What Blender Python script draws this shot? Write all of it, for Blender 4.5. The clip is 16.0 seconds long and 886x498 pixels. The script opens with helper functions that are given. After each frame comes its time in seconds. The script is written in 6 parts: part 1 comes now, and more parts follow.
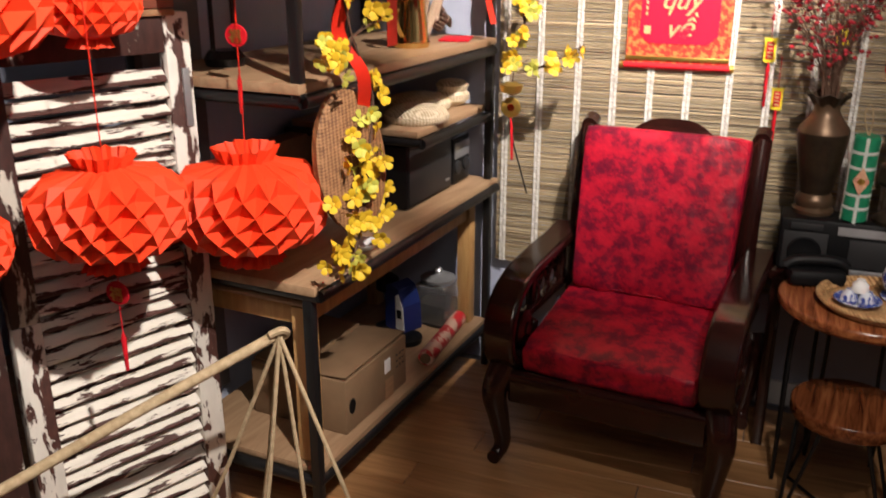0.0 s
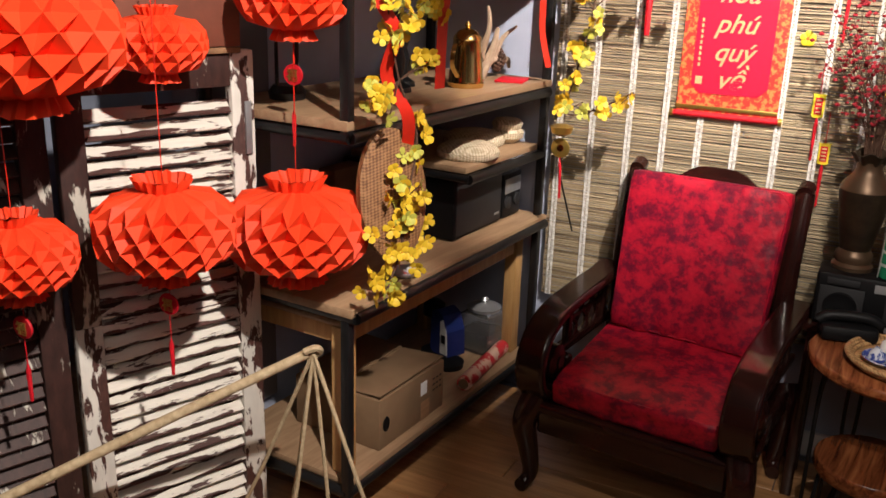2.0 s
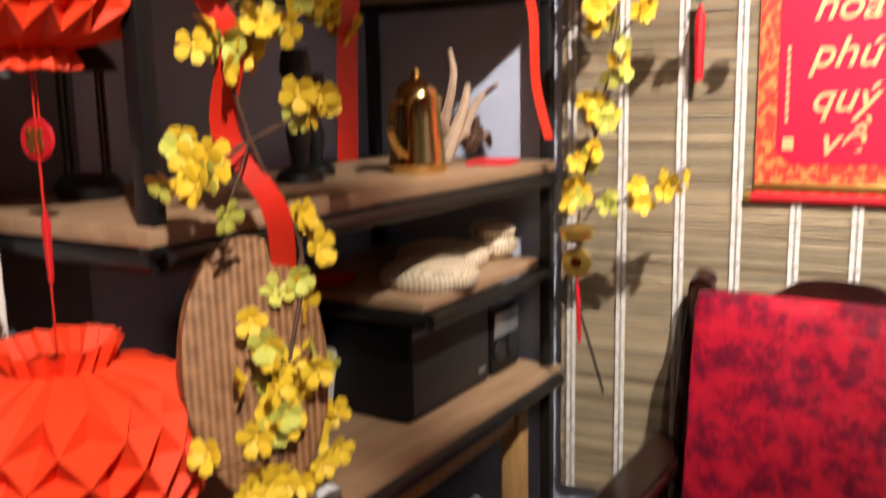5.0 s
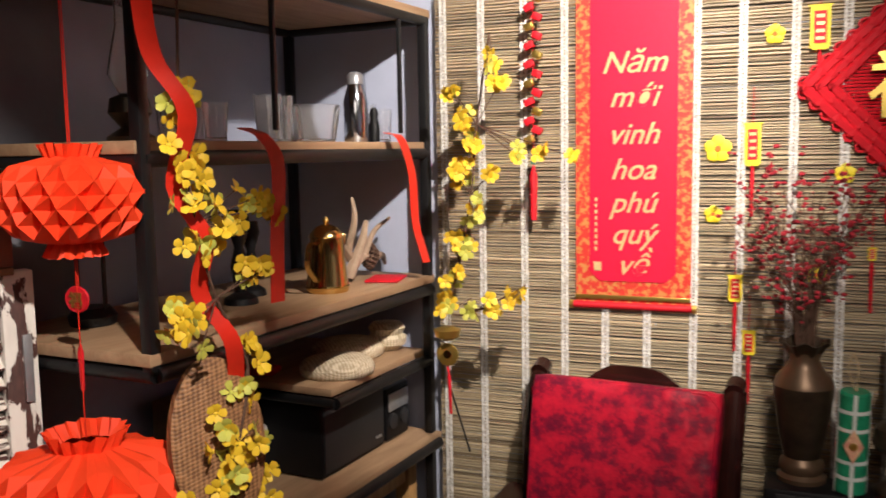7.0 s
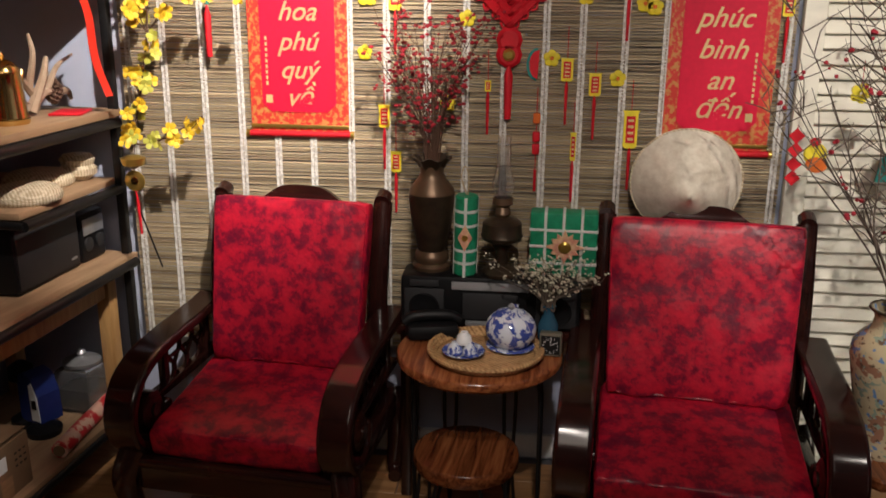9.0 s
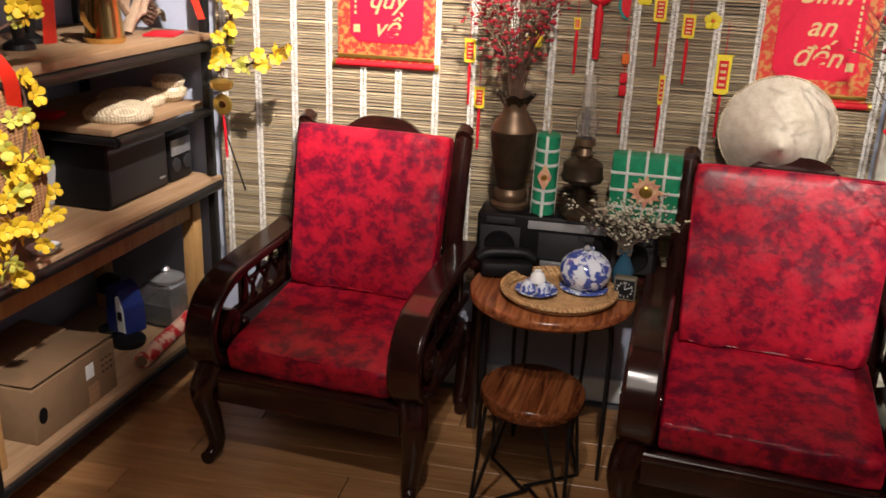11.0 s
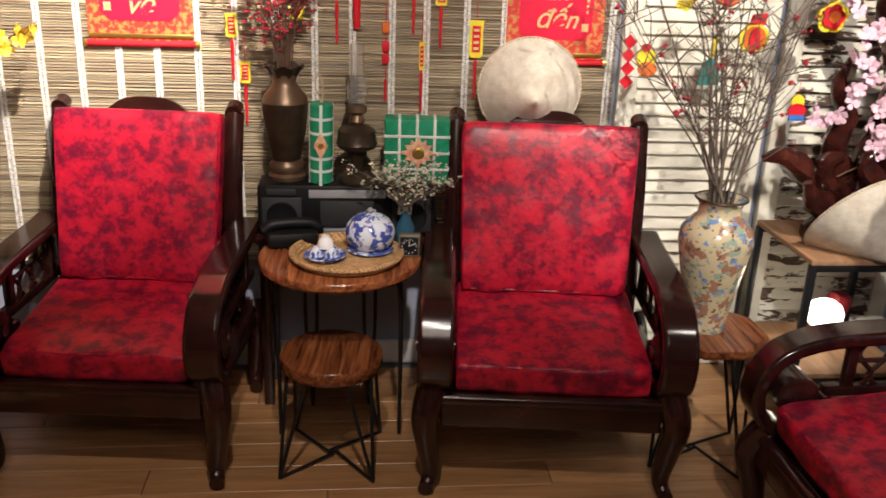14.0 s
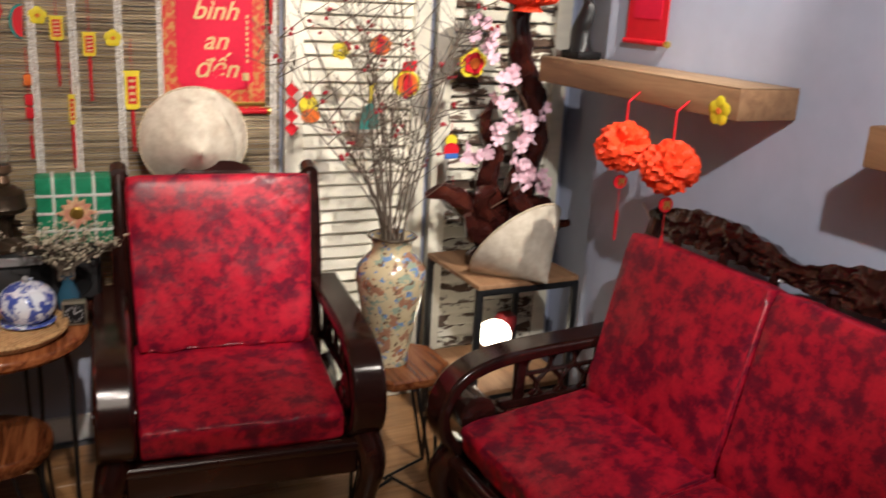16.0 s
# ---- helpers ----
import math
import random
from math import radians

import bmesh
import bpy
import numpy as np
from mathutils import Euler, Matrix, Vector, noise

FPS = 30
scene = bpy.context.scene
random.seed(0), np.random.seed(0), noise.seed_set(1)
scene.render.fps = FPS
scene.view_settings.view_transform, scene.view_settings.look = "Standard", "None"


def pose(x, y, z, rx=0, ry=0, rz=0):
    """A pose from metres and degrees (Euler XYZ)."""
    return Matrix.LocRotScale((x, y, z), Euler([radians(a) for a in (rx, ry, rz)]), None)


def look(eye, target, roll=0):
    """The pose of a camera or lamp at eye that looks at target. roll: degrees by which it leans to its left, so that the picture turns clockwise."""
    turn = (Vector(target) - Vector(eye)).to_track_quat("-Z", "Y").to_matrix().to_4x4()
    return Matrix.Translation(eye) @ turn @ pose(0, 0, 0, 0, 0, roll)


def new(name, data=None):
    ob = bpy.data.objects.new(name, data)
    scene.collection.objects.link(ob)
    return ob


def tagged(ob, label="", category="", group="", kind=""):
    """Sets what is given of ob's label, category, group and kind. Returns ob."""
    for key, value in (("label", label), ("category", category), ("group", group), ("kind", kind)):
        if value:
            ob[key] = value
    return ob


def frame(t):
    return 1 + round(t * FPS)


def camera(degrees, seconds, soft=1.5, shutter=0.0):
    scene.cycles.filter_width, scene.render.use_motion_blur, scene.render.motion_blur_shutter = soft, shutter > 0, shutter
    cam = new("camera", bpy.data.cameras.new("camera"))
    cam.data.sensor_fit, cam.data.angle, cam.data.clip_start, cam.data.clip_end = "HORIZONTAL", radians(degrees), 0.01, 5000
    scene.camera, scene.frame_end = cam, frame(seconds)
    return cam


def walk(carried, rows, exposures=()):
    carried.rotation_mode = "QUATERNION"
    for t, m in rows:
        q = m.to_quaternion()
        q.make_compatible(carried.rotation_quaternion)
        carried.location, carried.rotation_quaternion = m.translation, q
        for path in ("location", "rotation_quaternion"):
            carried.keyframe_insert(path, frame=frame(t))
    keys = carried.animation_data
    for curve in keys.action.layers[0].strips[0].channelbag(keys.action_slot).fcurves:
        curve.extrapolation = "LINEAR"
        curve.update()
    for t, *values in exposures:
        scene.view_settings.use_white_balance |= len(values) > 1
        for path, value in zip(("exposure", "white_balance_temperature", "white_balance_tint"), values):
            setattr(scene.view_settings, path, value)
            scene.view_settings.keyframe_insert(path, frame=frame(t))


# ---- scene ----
cam = camera(53.27, 16.0, soft=1.6, shutter=0.5)
PATH = [
    (0.0, pose(0.508, -3.018, 1.559, 70.74, -0.07, 21.06)),
    (0.5, pose(0.610, -3.035, 1.588, 72.99, -0.92, 25.16)),
    (1.0, pose(0.642, -3.049, 1.610, 74.25, -1.37, 26.11)),
    (1.5, pose(0.668, -3.061, 1.626, 72.99, -2.11, 27.11)),
    (2.0, pose(0.668, -3.071, 1.629, 72.06, -1.83, 27.29)),
    (2.5, pose(0.709, -3.025, 1.640, 74.66, -2.70, 32.88)),
    (3.0, pose(0.806, -2.968, 1.646, 73.69, -1.20, 31.51)),
    (3.2, pose(0.806, -2.968, 1.646, 74.19, -0.70, 29.21)),
    (3.5, pose(0.570, -2.375, 1.494, 74.13, 0.18, 30.15)),
    (4.0, pose(0.455, -2.094, 1.419, 74.43, 0.83, 31.82)),
    (4.5, pose(0.405, -2.016, 1.411, 75.01, 0.69, 31.73)),
    (5.0, pose(0.276, -2.020, 1.399, 80.14, 1.07, 27.09)),
    (5.2, pose(0.267, -2.026, 1.411, 84.84, 1.54, 26.40)),
    (7.3, pose(0.641, -2.622, 1.640, 83.11, 0.39, 19.64)),
    (7.5, pose(0.656, -2.649, 1.646, 82.12, 0.11, 16.32)),
    (8.0, pose(0.862, -2.753, 1.660, 80.02, -0.03, 10.97)),
    (8.5, pose(0.909, -2.789, 1.648, 75.74, -0.14, 7.11)),
    (9.0, pose(0.932, -2.893, 1.632, 73.71, -0.48, 5.76)),
    (9.5, pose(0.937, -2.895, 1.646, 71.30, -0.38, 5.29)),
    (10.0, pose(0.924, -2.890, 1.634, 69.82, -0.44, 5.04)),
    (10.2, pose(0.928, -2.887, 1.629, 69.29, -0.50, 6.39)),
    (12.3, pose(0.910, -2.950, 1.528, 71.77, -3.26, 13.38)),
    (12.5, pose(0.914, -2.943, 1.515, 70.78, -3.07, 11.73)),
    (13.0, pose(0.888, -2.944, 1.516, 67.76, -1.84, 6.23)),
    (13.5, pose(0.863, -2.962, 1.532, 69.59, -1.82, -1.08)),
    (14.0, pose(0.849, -2.993, 1.554, 70.01, -1.99, -5.34)),
    (14.5, pose(0.851, -3.020, 1.584, 70.33, -1.94, -7.05)),
    (15.0, pose(0.848, -3.025, 1.599, 70.10, -2.19, -11.70)),
    (15.5, pose(0.862, -3.024, 1.593, 71.25, -3.08, -19.65)),
    (16.0, pose(0.869, -2.995, 1.563, 73.78, -3.14, -26.18)),
]
EXPOSURES = [(0.0, -0.28), (1.0, -0.42), (3.0, -0.5), (4.0, -0.42), (5.0, -0.48), (7.5, -0.95), (8.0, -1.05), (8.5, -1.08), (9.2, -0.6), (10.2, -0.2), (12.5, -0.05), (14.0, 0.15), (15.0, 0.12), (16.0, 0.05)]
walk(cam, PATH, EXPOSURES)

# ---- world and light ----
world = bpy.data.worlds.new("World")
scene.world = world
world.use_nodes = True
world.node_tree.nodes["Background"].inputs[0].default_value = (0.5, 0.55, 0.7, 1)
world.node_tree.nodes["Background"].inputs[1].default_value = 0.02


def spot(name, eye, target, power, angle, blend=0.5, color=(1, 0.78, 0.55), size=0.03):
    d = bpy.data.lights.new(name, "SPOT")
    d.energy, d.spot_size, d.spot_blend, d.color, d.shadow_soft_size = power, radians(angle), blend, color, size
    ob = new(name, d)
    ob.matrix_world = look(eye, target)
    return ob


WARM = (1.0, 0.89, 0.80)
spot("ceiling_spot_lanterns", (0.85, -2.45, 2.64), (-0.90, -1.55, 0.98), 470, 42, 0.5, WARM)
spot("ceiling_spot_blind", (0.75, -1.35, 2.66), (-0.10, 0.0, 1.62), 620, 61, 0.8, WARM)
spot("ceiling_spot_chairs", (1.0, -2.6, 2.62), (0.85, -0.1, 1.25), 225, 50, 0.8, WARM)
spot("ceiling_spot_shutters", (2.3, -2.3, 2.62), (2.2, -0.1, 1.05), 280, 48, 0.7, (1, 0.92, 0.82))
spot("ceiling_spot_sofa", (1.2, -3.3, 2.62), (2.6, -0.9, 1.2), 215, 52, 0.7, (1, 0.94, 0.90))
# added unseen area panel overhead behind the camera, soft fill for the floor
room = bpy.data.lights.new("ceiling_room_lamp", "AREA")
spot("ceiling_spot_floor", (0.75, -2.2, 2.64), (0.75, -1.05, 0.0), 75, 50, 0.8, WARM)
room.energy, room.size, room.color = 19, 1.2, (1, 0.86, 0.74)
fill_ob = new("ceiling_room_lamp", room)
fill_ob.matrix_world = look((0.8, -3.2, 2.66), (0.9, -1.6, 0.0))

# ---- materials ----


def material(name, color, rough=0.5, metal=0.0, spec=0.5):
    m = bpy.data.materials.new(name)
    m.use_nodes = True
    b = m.node_tree.nodes["Principled BSDF"]
    b.inputs["Base Color"].default_value = (*color, 1)
    b.inputs["Roughness"].default_value = rough
    b.inputs["Metallic"].default_value = metal
    b.inputs["Specular IOR Level"].default_value = spec
    return m, m.node_tree, b


def coords(nt, scale=(1, 1, 1), kind="Object"):
    t = nt.nodes.new("ShaderNodeTexCoord")
    mp = nt.nodes.new("ShaderNodeMapping")
    mp.inputs["Scale"].default_value = scale
    nt.links.new(t.outputs[kind], mp.inputs[0])
    return mp.outputs[0]


def noise_tex(nt, vec, scale, detail=4, rough=0.55, dist=0.0):
    n = nt.nodes.new("ShaderNodeTexNoise")
    n.inputs["Scale"].default_value, n.inputs["Detail"].default_value = scale, detail
    n.inputs["Roughness"].default_value, n.inputs["Distortion"].default_value = rough, dist
    nt.links.new(vec, n.inputs["Vector"])
    return n.outputs["Fac"]


def ramp(nt, fac, stops):
    r = nt.nodes.new("ShaderNodeValToRGB")
    e = r.color_ramp.elements
    while len(e) < len(stops):
        e.new(0.5)
    for k, (p, c) in zip(e, stops):
        k.position, k.color = p, (*c, 1)
    nt.links.new(fac, r.inputs[0])
    return r.outputs[0]


def bump(nt, b, fac, strength=0.3, depth=0.003):
    n = nt.nodes.new("ShaderNodeBump")
    n.inputs["Strength"].default_value, n.inputs["Distance"].default_value = strength, depth
    nt.links.new(fac, n.inputs["Height"])
    nt.links.new(n.outputs[0], b.inputs["Normal"])


def mottled(name, stops, scale=(1, 1, 1), freq=8, rough=0.5, metal=0.0, detail=5, bumps=0.2, depth=0.002, dist=0.0, spec=0.5, vary=0.0):
    m, nt, b = material(name, stops[0][1], rough, metal, spec)
    v = coords(nt, scale)
    if vary:
        oi = nt.nodes.new("ShaderNodeObjectInfo")
        ad = nt.nodes.new("ShaderNodeVectorMath")
        mu = nt.nodes.new("ShaderNodeMath")
        mu.operation, mu.inputs[1].default_value = "MULTIPLY", 40.0
        nt.links.new(oi.outputs["Random"], mu.inputs[0])
        nt.links.new(v, ad.inputs[0])
        nt.links.new(mu.outputs[0], ad.inputs[1])
        v = ad.outputs[0]
    f = noise_tex(nt, v, freq, detail, 0.6, dist)
    col = ramp(nt, f, stops)
    if vary:
        hs = nt.nodes.new("ShaderNodeHueSaturation")
        mr = nt.nodes.new("ShaderNodeMapRange")
        mr.inputs[3].default_value, mr.inputs[4].default_value = 1 - vary, 1 + vary
        nt.links.new(oi.outputs["Random"], mr.inputs[0])
        nt.links.new(mr.outputs[0], hs.inputs["Value"])
        nt.links.new(col, hs.inputs["Color"])
        col = hs.outputs[0]
    nt.links.new(col, b.inputs["Base Color"])
    if bumps:
        bump(nt, b, noise_tex(nt, v, freq * 5, 4), bumps, depth)
    return m


def grain(name, stops, axis="x", freq=6, rough=0.45, stretch=14, vary=0.12, spec=0.5, bumps=0.12):
    s = {"x": (1, stretch, stretch), "y": (stretch, 1, stretch), "z": (stretch, stretch, 1)}[axis]
    return mottled(name, stops, s, freq, rough, 0, 6, bumps, 0.001, 0.6, spec, vary)


def islands(name, stops, rough=0.7, vary=0.0):
    m, nt, b = material(name, stops[0][1], rough)
    g = nt.nodes.new("ShaderNodeNewGeometry")
    c = ramp(nt, g.outputs["Random Per Island"], stops)
    v = coords(nt, (3, 60, 60))
    f = noise_tex(nt, v, 4, 4)
    mx = nt.nodes.new("ShaderNodeMix")
    mx.data_type, mx.blend_type = "RGBA", "MULTIPLY"
    mx.inputs["Factor"].default_value = 0.55
    nt.links.new(c, mx.inputs[6])
    nt.links.new(ramp(nt, f, [(0.3, (0.45, 0.42, 0.38)), (0.6, (1, 1, 1))]), mx.inputs[7])
    nt.links.new(mx.outputs[2], b.inputs["Base Color"])
    return m


def peeling(name, paint, wood, lo, hi, scale, freq=5.0, rough=0.6, edge=0.0):
    m, nt, b = material(name, paint, rough)
    v = coords(nt, scale)
    oi = nt.nodes.new("ShaderNodeObjectInfo")
    ad = nt.nodes.new("ShaderNodeVectorMath")
    mu = nt.nodes.new("ShaderNodeMath")
    mu.operation, mu.inputs[1].default_value = "MULTIPLY", 31.0
    nt.links.new(oi.outputs["Random"], mu.inputs[0])
    nt.links.new(v, ad.inputs[0])
    nt.links.new(mu.outputs[0], ad.inputs[1])
    f = noise_tex(nt, ad.outputs[0], freq, 8, 0.65, 0.4)
    if edge:
        tc = nt.nodes.new("ShaderNodeTexCoord")
        sep = nt.nodes.new("ShaderNodeSeparateXYZ")
        ab = nt.nodes.new("ShaderNodeMath")
        ab.operation = "ABSOLUTE"
        ma = nt.nodes.new("ShaderNodeMath")
        ma.operation, ma.inputs[1].default_value = "MULTIPLY_ADD", -edge
        nt.links.new(tc.outputs["Object"], sep.inputs[0])
        nt.links.new(sep.outputs[2], ab.inputs[0])
        nt.links.new(ab.outputs[0], ma.inputs[0])
        nt.links.new(f, ma.inputs[2])
        f = ma.outputs[0]
    mask = ramp(nt, f, [(lo, (0, 0, 0)), (hi, (1, 1, 1))])
    mx = nt.nodes.new("ShaderNodeMix")
    mx.data_type = "RGBA"
    nt.links.new(mask, mx.inputs["Factor"])
    w = ramp(nt, noise_tex(nt, ad.outputs[0], freq * 4, 5), [(0.3, tuple(c * 0.6 for c in wood)), (0.7, tuple(c * 1.3 for c in wood))])
    p = ramp(nt, noise_tex(nt, ad.outputs[0], freq * 1.5, 5), [(0.3, tuple(c * 0.86 for c in paint)), (0.6, paint)])
    nt.links.new(w, mx.inputs[6])
    nt.links.new(p, mx.inputs[7])
    nt.links.new(mx.outputs[2], b.inputs["Base Color"])
    bump(nt, b, mask, 0.6, 0.002)
    return m


def plain(name, color, rough=0.5, metal=0.0, spec=0.5, dark=0.75, freq=14):
    return mottled(name, [(0.3, tuple(c * dark for c in color)), (0.7, color)], (1, 1, 1), freq, rough, metal, 4, 0.12, 0.001, 0, spec)


def glow(name, color, strength):
    m, nt, b = material(name, color, 0.5)
    b.inputs["Emission Color"].default_value = (*color, 1)
    b.inputs["Emission Strength"].default_value = strength
    return m


def glass_mat(name, color=(1, 1, 1), rough=0.05, alpha=0.3):
    m, nt, b = material(name, color, rough)
    b.inputs["Transmission Weight"].default_value = 0.95
    b.inputs["IOR"].default_value = 1.45
    return m


BLUE_WALL = mottled("blue_grey_plaster", [(0.3, (0.36, 0.40, 0.52)), (0.7, (0.45, 0.49, 0.62))], (1, 1, 1), 3, 0.85, 0, 6, 0.25)
DARK_WALL = mottled("dark_plaster", [(0.3, (0.10, 0.10, 0.12)), (0.7, (0.16, 0.16, 0.18))], (1, 1, 1), 3, 0.85)
CEIL = mottled("ceiling_paint", [(0.3, (0.32, 0.31, 0.30)), (0.7, (0.42, 0.41, 0.40))], (1, 1, 1), 3, 0.9)
FLOOR = grain("laminate_oak", [(0.3, (0.30, 0.145, 0.058)), (0.5, (0.42, 0.215, 0.09)), (0.7, (0.52, 0.285, 0.13))], "x", 3.0, 0.32, 12, 0.14)
PINE = grain("pine_wood", [(0.3, (0.40, 0.21, 0.075)), (0.7, (0.58, 0.35, 0.14))], "z", 5, 0.5, 10)
BOARD = grain("shelf_board", [(0.3, (0.26, 0.155, 0.085)), (0.7, (0.40, 0.265, 0.155))], "y", 4, 0.55, 8)
STEEL = plain("black_steel", (0.009, 0.009, 0.010), 0.42, 0.0, 0.4)
LACQUER = mottled("dark_lacquered_wood", [(0.3, (0.010, 0.003, 0.003)), (0.6, (0.028, 0.008, 0.006)), (0.8, (0.05, 0.014, 0.008))], (1, 4, 1), 9, 0.16, 0, 5, 0.05, spec=0.6)
ROSEWOOD = grain("striped_rosewood", [(0.35, (0.07, 0.018, 0.007)), (0.52, (0.20, 0.062, 0.022)), (0.68, (0.30, 0.11, 0.04))], "y", 3.2, 0.22, 16)
BEAM = grain("old_beam_wood", [(0.3, (0.20, 0.10, 0.05)), (0.7, (0.36, 0.20, 0.10))], "y", 4, 0.7, 8)
BAMBOO = islands("bamboo_slats", [(0.0, (0.16, 0.12, 0.075)), (0.25, (0.36, 0.28, 0.18)), (0.5, (0.50, 0.40, 0.26)), (0.75, (0.30, 0.25, 0.17)), (1.0, (0.58, 0.47, 0.31))])
LACE = mottled("white_lace_tape", [(0.4, (0.50, 0.48, 0.44)), (0.6, (0.78, 0.76, 0.72))], (1, 1, 1), 120, 0.9, 0, 2, 0.5)
PEEL = peeling("peeling_white_paint", (0.78, 0.74, 0.66), (0.075, 0.030, 0.024), 0.36, 0.375, (2.6, 6, 16), 2.8, 0.6, 9.0)
PEEL_STILE = peeling("thick_white_paint", (0.74, 0.71, 0.65), (0.075, 0.030, 0.024), 0.47, 0.485, (9, 9, 3), 2.4)
PEEL_DARK = peeling("worn_brown_paint", (0.60, 0.57, 0.50), (0.045, 0.018, 0.015), 0.57, 0.60, (6, 6, 2), 2.6)
CREAM = peeling("cream_shutter_paint", (0.80, 0.76, 0.64), (0.14, 0.10, 0.07), 0.26, 0.28, (3, 6, 8), 2.0)
CREAM_WORN = peeling("flaking_cream_paint", (0.80, 0.76, 0.64), (0.10, 0.06, 0.04), 0.45, 0.47, (3, 6, 9), 2.4)
PAPER_RED = plain("red_tissue_paper", (0.86, 0.058, 0.014), 0.6, 0, 0.3, 0.9)
RED = plain("red_cloth", (0.62, 0.010, 0.022), 0.6, 0, 0.3, 0.8)
SILK_RED = plain("red_silk", (0.66, 0.008, 0.045), 0.55, 0, 0.3, 0.88, 60)
BROCADE = mottled("gold_red_brocade", [(0.48, (0.55, 0.03, 0.02)), (0.58, (0.52, 0.22, 0.06))], (1, 1, 1), 55, 0.5, 0, 2, 0.3)
RIBBON = plain("red_satin_ribbon", (0.72, 0.03, 0.015), 0.28, 0, 0.6)
GOLD = plain("gold_foil", (0.80, 0.56, 0.14), 0.28, 0.9)
GOLD_INK = plain("gold_ink", (0.78, 0.60, 0.28), 0.4, 0.35)
YELLOW = plain("yellow_petals", (0.86, 0.58, 0.03), 0.6)
YELLOW_G = plain("green_yellow_petals", (0.60, 0.60, 0.10), 0.6)
STEM = plain("brown_stems", (0.10, 0.05, 0.03), 0.8)
STICKER = plain("yellow_paper", (0.86, 0.70, 0.03), 0.6)
BRASS = plain("polished_brass", (0.75, 0.50, 0.18), 0.16, 1.0)
BRONZE = mottled("old_bronze", [(0.3, (0.030, 0.022, 0.016)), (0.7, (0.085, 0.058, 0.035))], (1, 1, 1), 12, 0.38, 0.6)
BRONZE_LT = plain("worn_bronze_band", (0.16, 0.10, 0.06), 0.4, 0.6)
BLACK = plain("black_plastic", (0.005, 0.005, 0.006), 0.5, 0, 0.25)
GREY_D = plain("dark_grey_mesh", (0.018, 0.018, 0.02), 0.6)
SILVER = plain("silver_plastic", (0.45, 0.46, 0.48), 0.3, 0.6)
GREEN = mottled("green_leaf_foil", [(0.3, (0.004, 0.16, 0.075)), (0.7, (0.02, 0.30, 0.15))], (1, 1, 1), 30, 0.4)
WHITE_TAPE = plain("white_string", (0.70, 0.74, 0.70), 0.6)
PINKGOLD = mottled("pink_gold_ornament", [(0.4, (0.60, 0.25, 0.18)), (0.6, (0.75, 0.50, 0.30))], (1, 1, 1), 60, 0.4)
STRAW = mottled("pale_palm_leaf", [(0.35, (0.50, 0.43, 0.34)), (0.65, (0.66, 0.60, 0.50))], (1, 1, 1), 26, 0.75, 0, 6, 0.5)


def weave(name, dark, pale, pitch):
    """Over-and-under weave of flat splints."""
    m, nt, b = material(name, pale, 0.6)
    k = 6.2832 / pitch
    tc = nt.nodes.new("ShaderNodeTexCoord")
    sep = nt.nodes.new("ShaderNodeSeparateXYZ")
    nt.links.new(tc.outputs["Object"], sep.inputs[0])

    def op(kind, a, v):
        n = nt.nodes.new("ShaderNodeMath")
        n.operation = kind
        nt.links.new(a, n.inputs[0])
        if isinstance(v, float):
            n.inputs[1].default_value = v
        elif v is not None:
            nt.links.new(v, n.inputs[1])
        return n.outputs[0]

    u = op("ADD", sep.outputs[0], sep.outputs[2])
    w = op("SUBTRACT", sep.outputs[1], sep.outputs[2])
    h = op("MULTIPLY", op("SINE", op("MULTIPLY", u, k), None), op("SINE", op("MULTIPLY", w, k), None))
    h = op("ADD", op("MULTIPLY", h, 0.30), noise_tex(nt, tc.outputs["Object"], 45, 4))
    nt.links.new(ramp(nt, h, [(0.25, dark), (0.70, pale)]), b.inputs["Base Color"])
    bump(nt, b, h, 0.7, 0.003)
    return m


WICKER = weave("woven_wicker", (0.24, 0.12, 0.045), (0.56, 0.35, 0.16), 0.016)
WICKER_PALE = weave("pale_woven_reed", (0.38, 0.30, 0.19), (0.66, 0.57, 0.42), 0.014)
WICKER_DK = weave("brown_woven_basket", (0.13, 0.055, 0.02), (0.36, 0.18, 0.075), 0.014)
PORC = mottled("blue_white_porcelain", [(0.46, (0.62, 0.66, 0.74)), (0.53, (0.05, 0.08, 0.32))], (1, 1, 1), 36, 0.12, 0, 3, 0.0, dist=0.8)
WHITE_P = plain("white_porcelain", (0.80, 0.81, 0.82), 0.12, 0, 0.5, 0.95)
CARD = mottled("cardboard", [(0.3, (0.15, 0.09, 0.047)), (0.7, (0.22, 0.135, 0.072))], (1, 1, 1), 6, 0.8)
PINK = plain("pink_petals", (0.85, 0.56, 0.66), 0.6, 0, 0.4, 0.8)
RED_FL = plain("dried_red_flowers", (0.42, 0.030, 0.045), 0.8, 0, 0.2, 0.5, 40)
TWIG = plain("grey_twigs", (0.10, 0.075, 0.055), 0.85)
GYPS = plain("cream_gypsophila", (0.62, 0.58, 0.44), 0.8)
ROOT = mottled("lacquered_root_wood", [(0.35, (0.012, 0.003, 0.003)), (0.6, (0.045, 0.010, 0.007)), (0.8, (0.11, 0.03, 0.016))], (1, 1, 1), 9, 0.10, 0, 6, 0.4, 0.004)
DRIFT = mottled("dry_driftwood", [(0.3, (0.22, 0.14, 0.09)), (0.7, (0.42, 0.31, 0.22))], (1, 1, 1), 16, 0.75)
ROPE = mottled("hemp_rope", [(0.3, (0.38, 0.28, 0.16)), (0.7, (0.56, 0.44, 0.28))], (1, 1, 1), 60, 0.85)
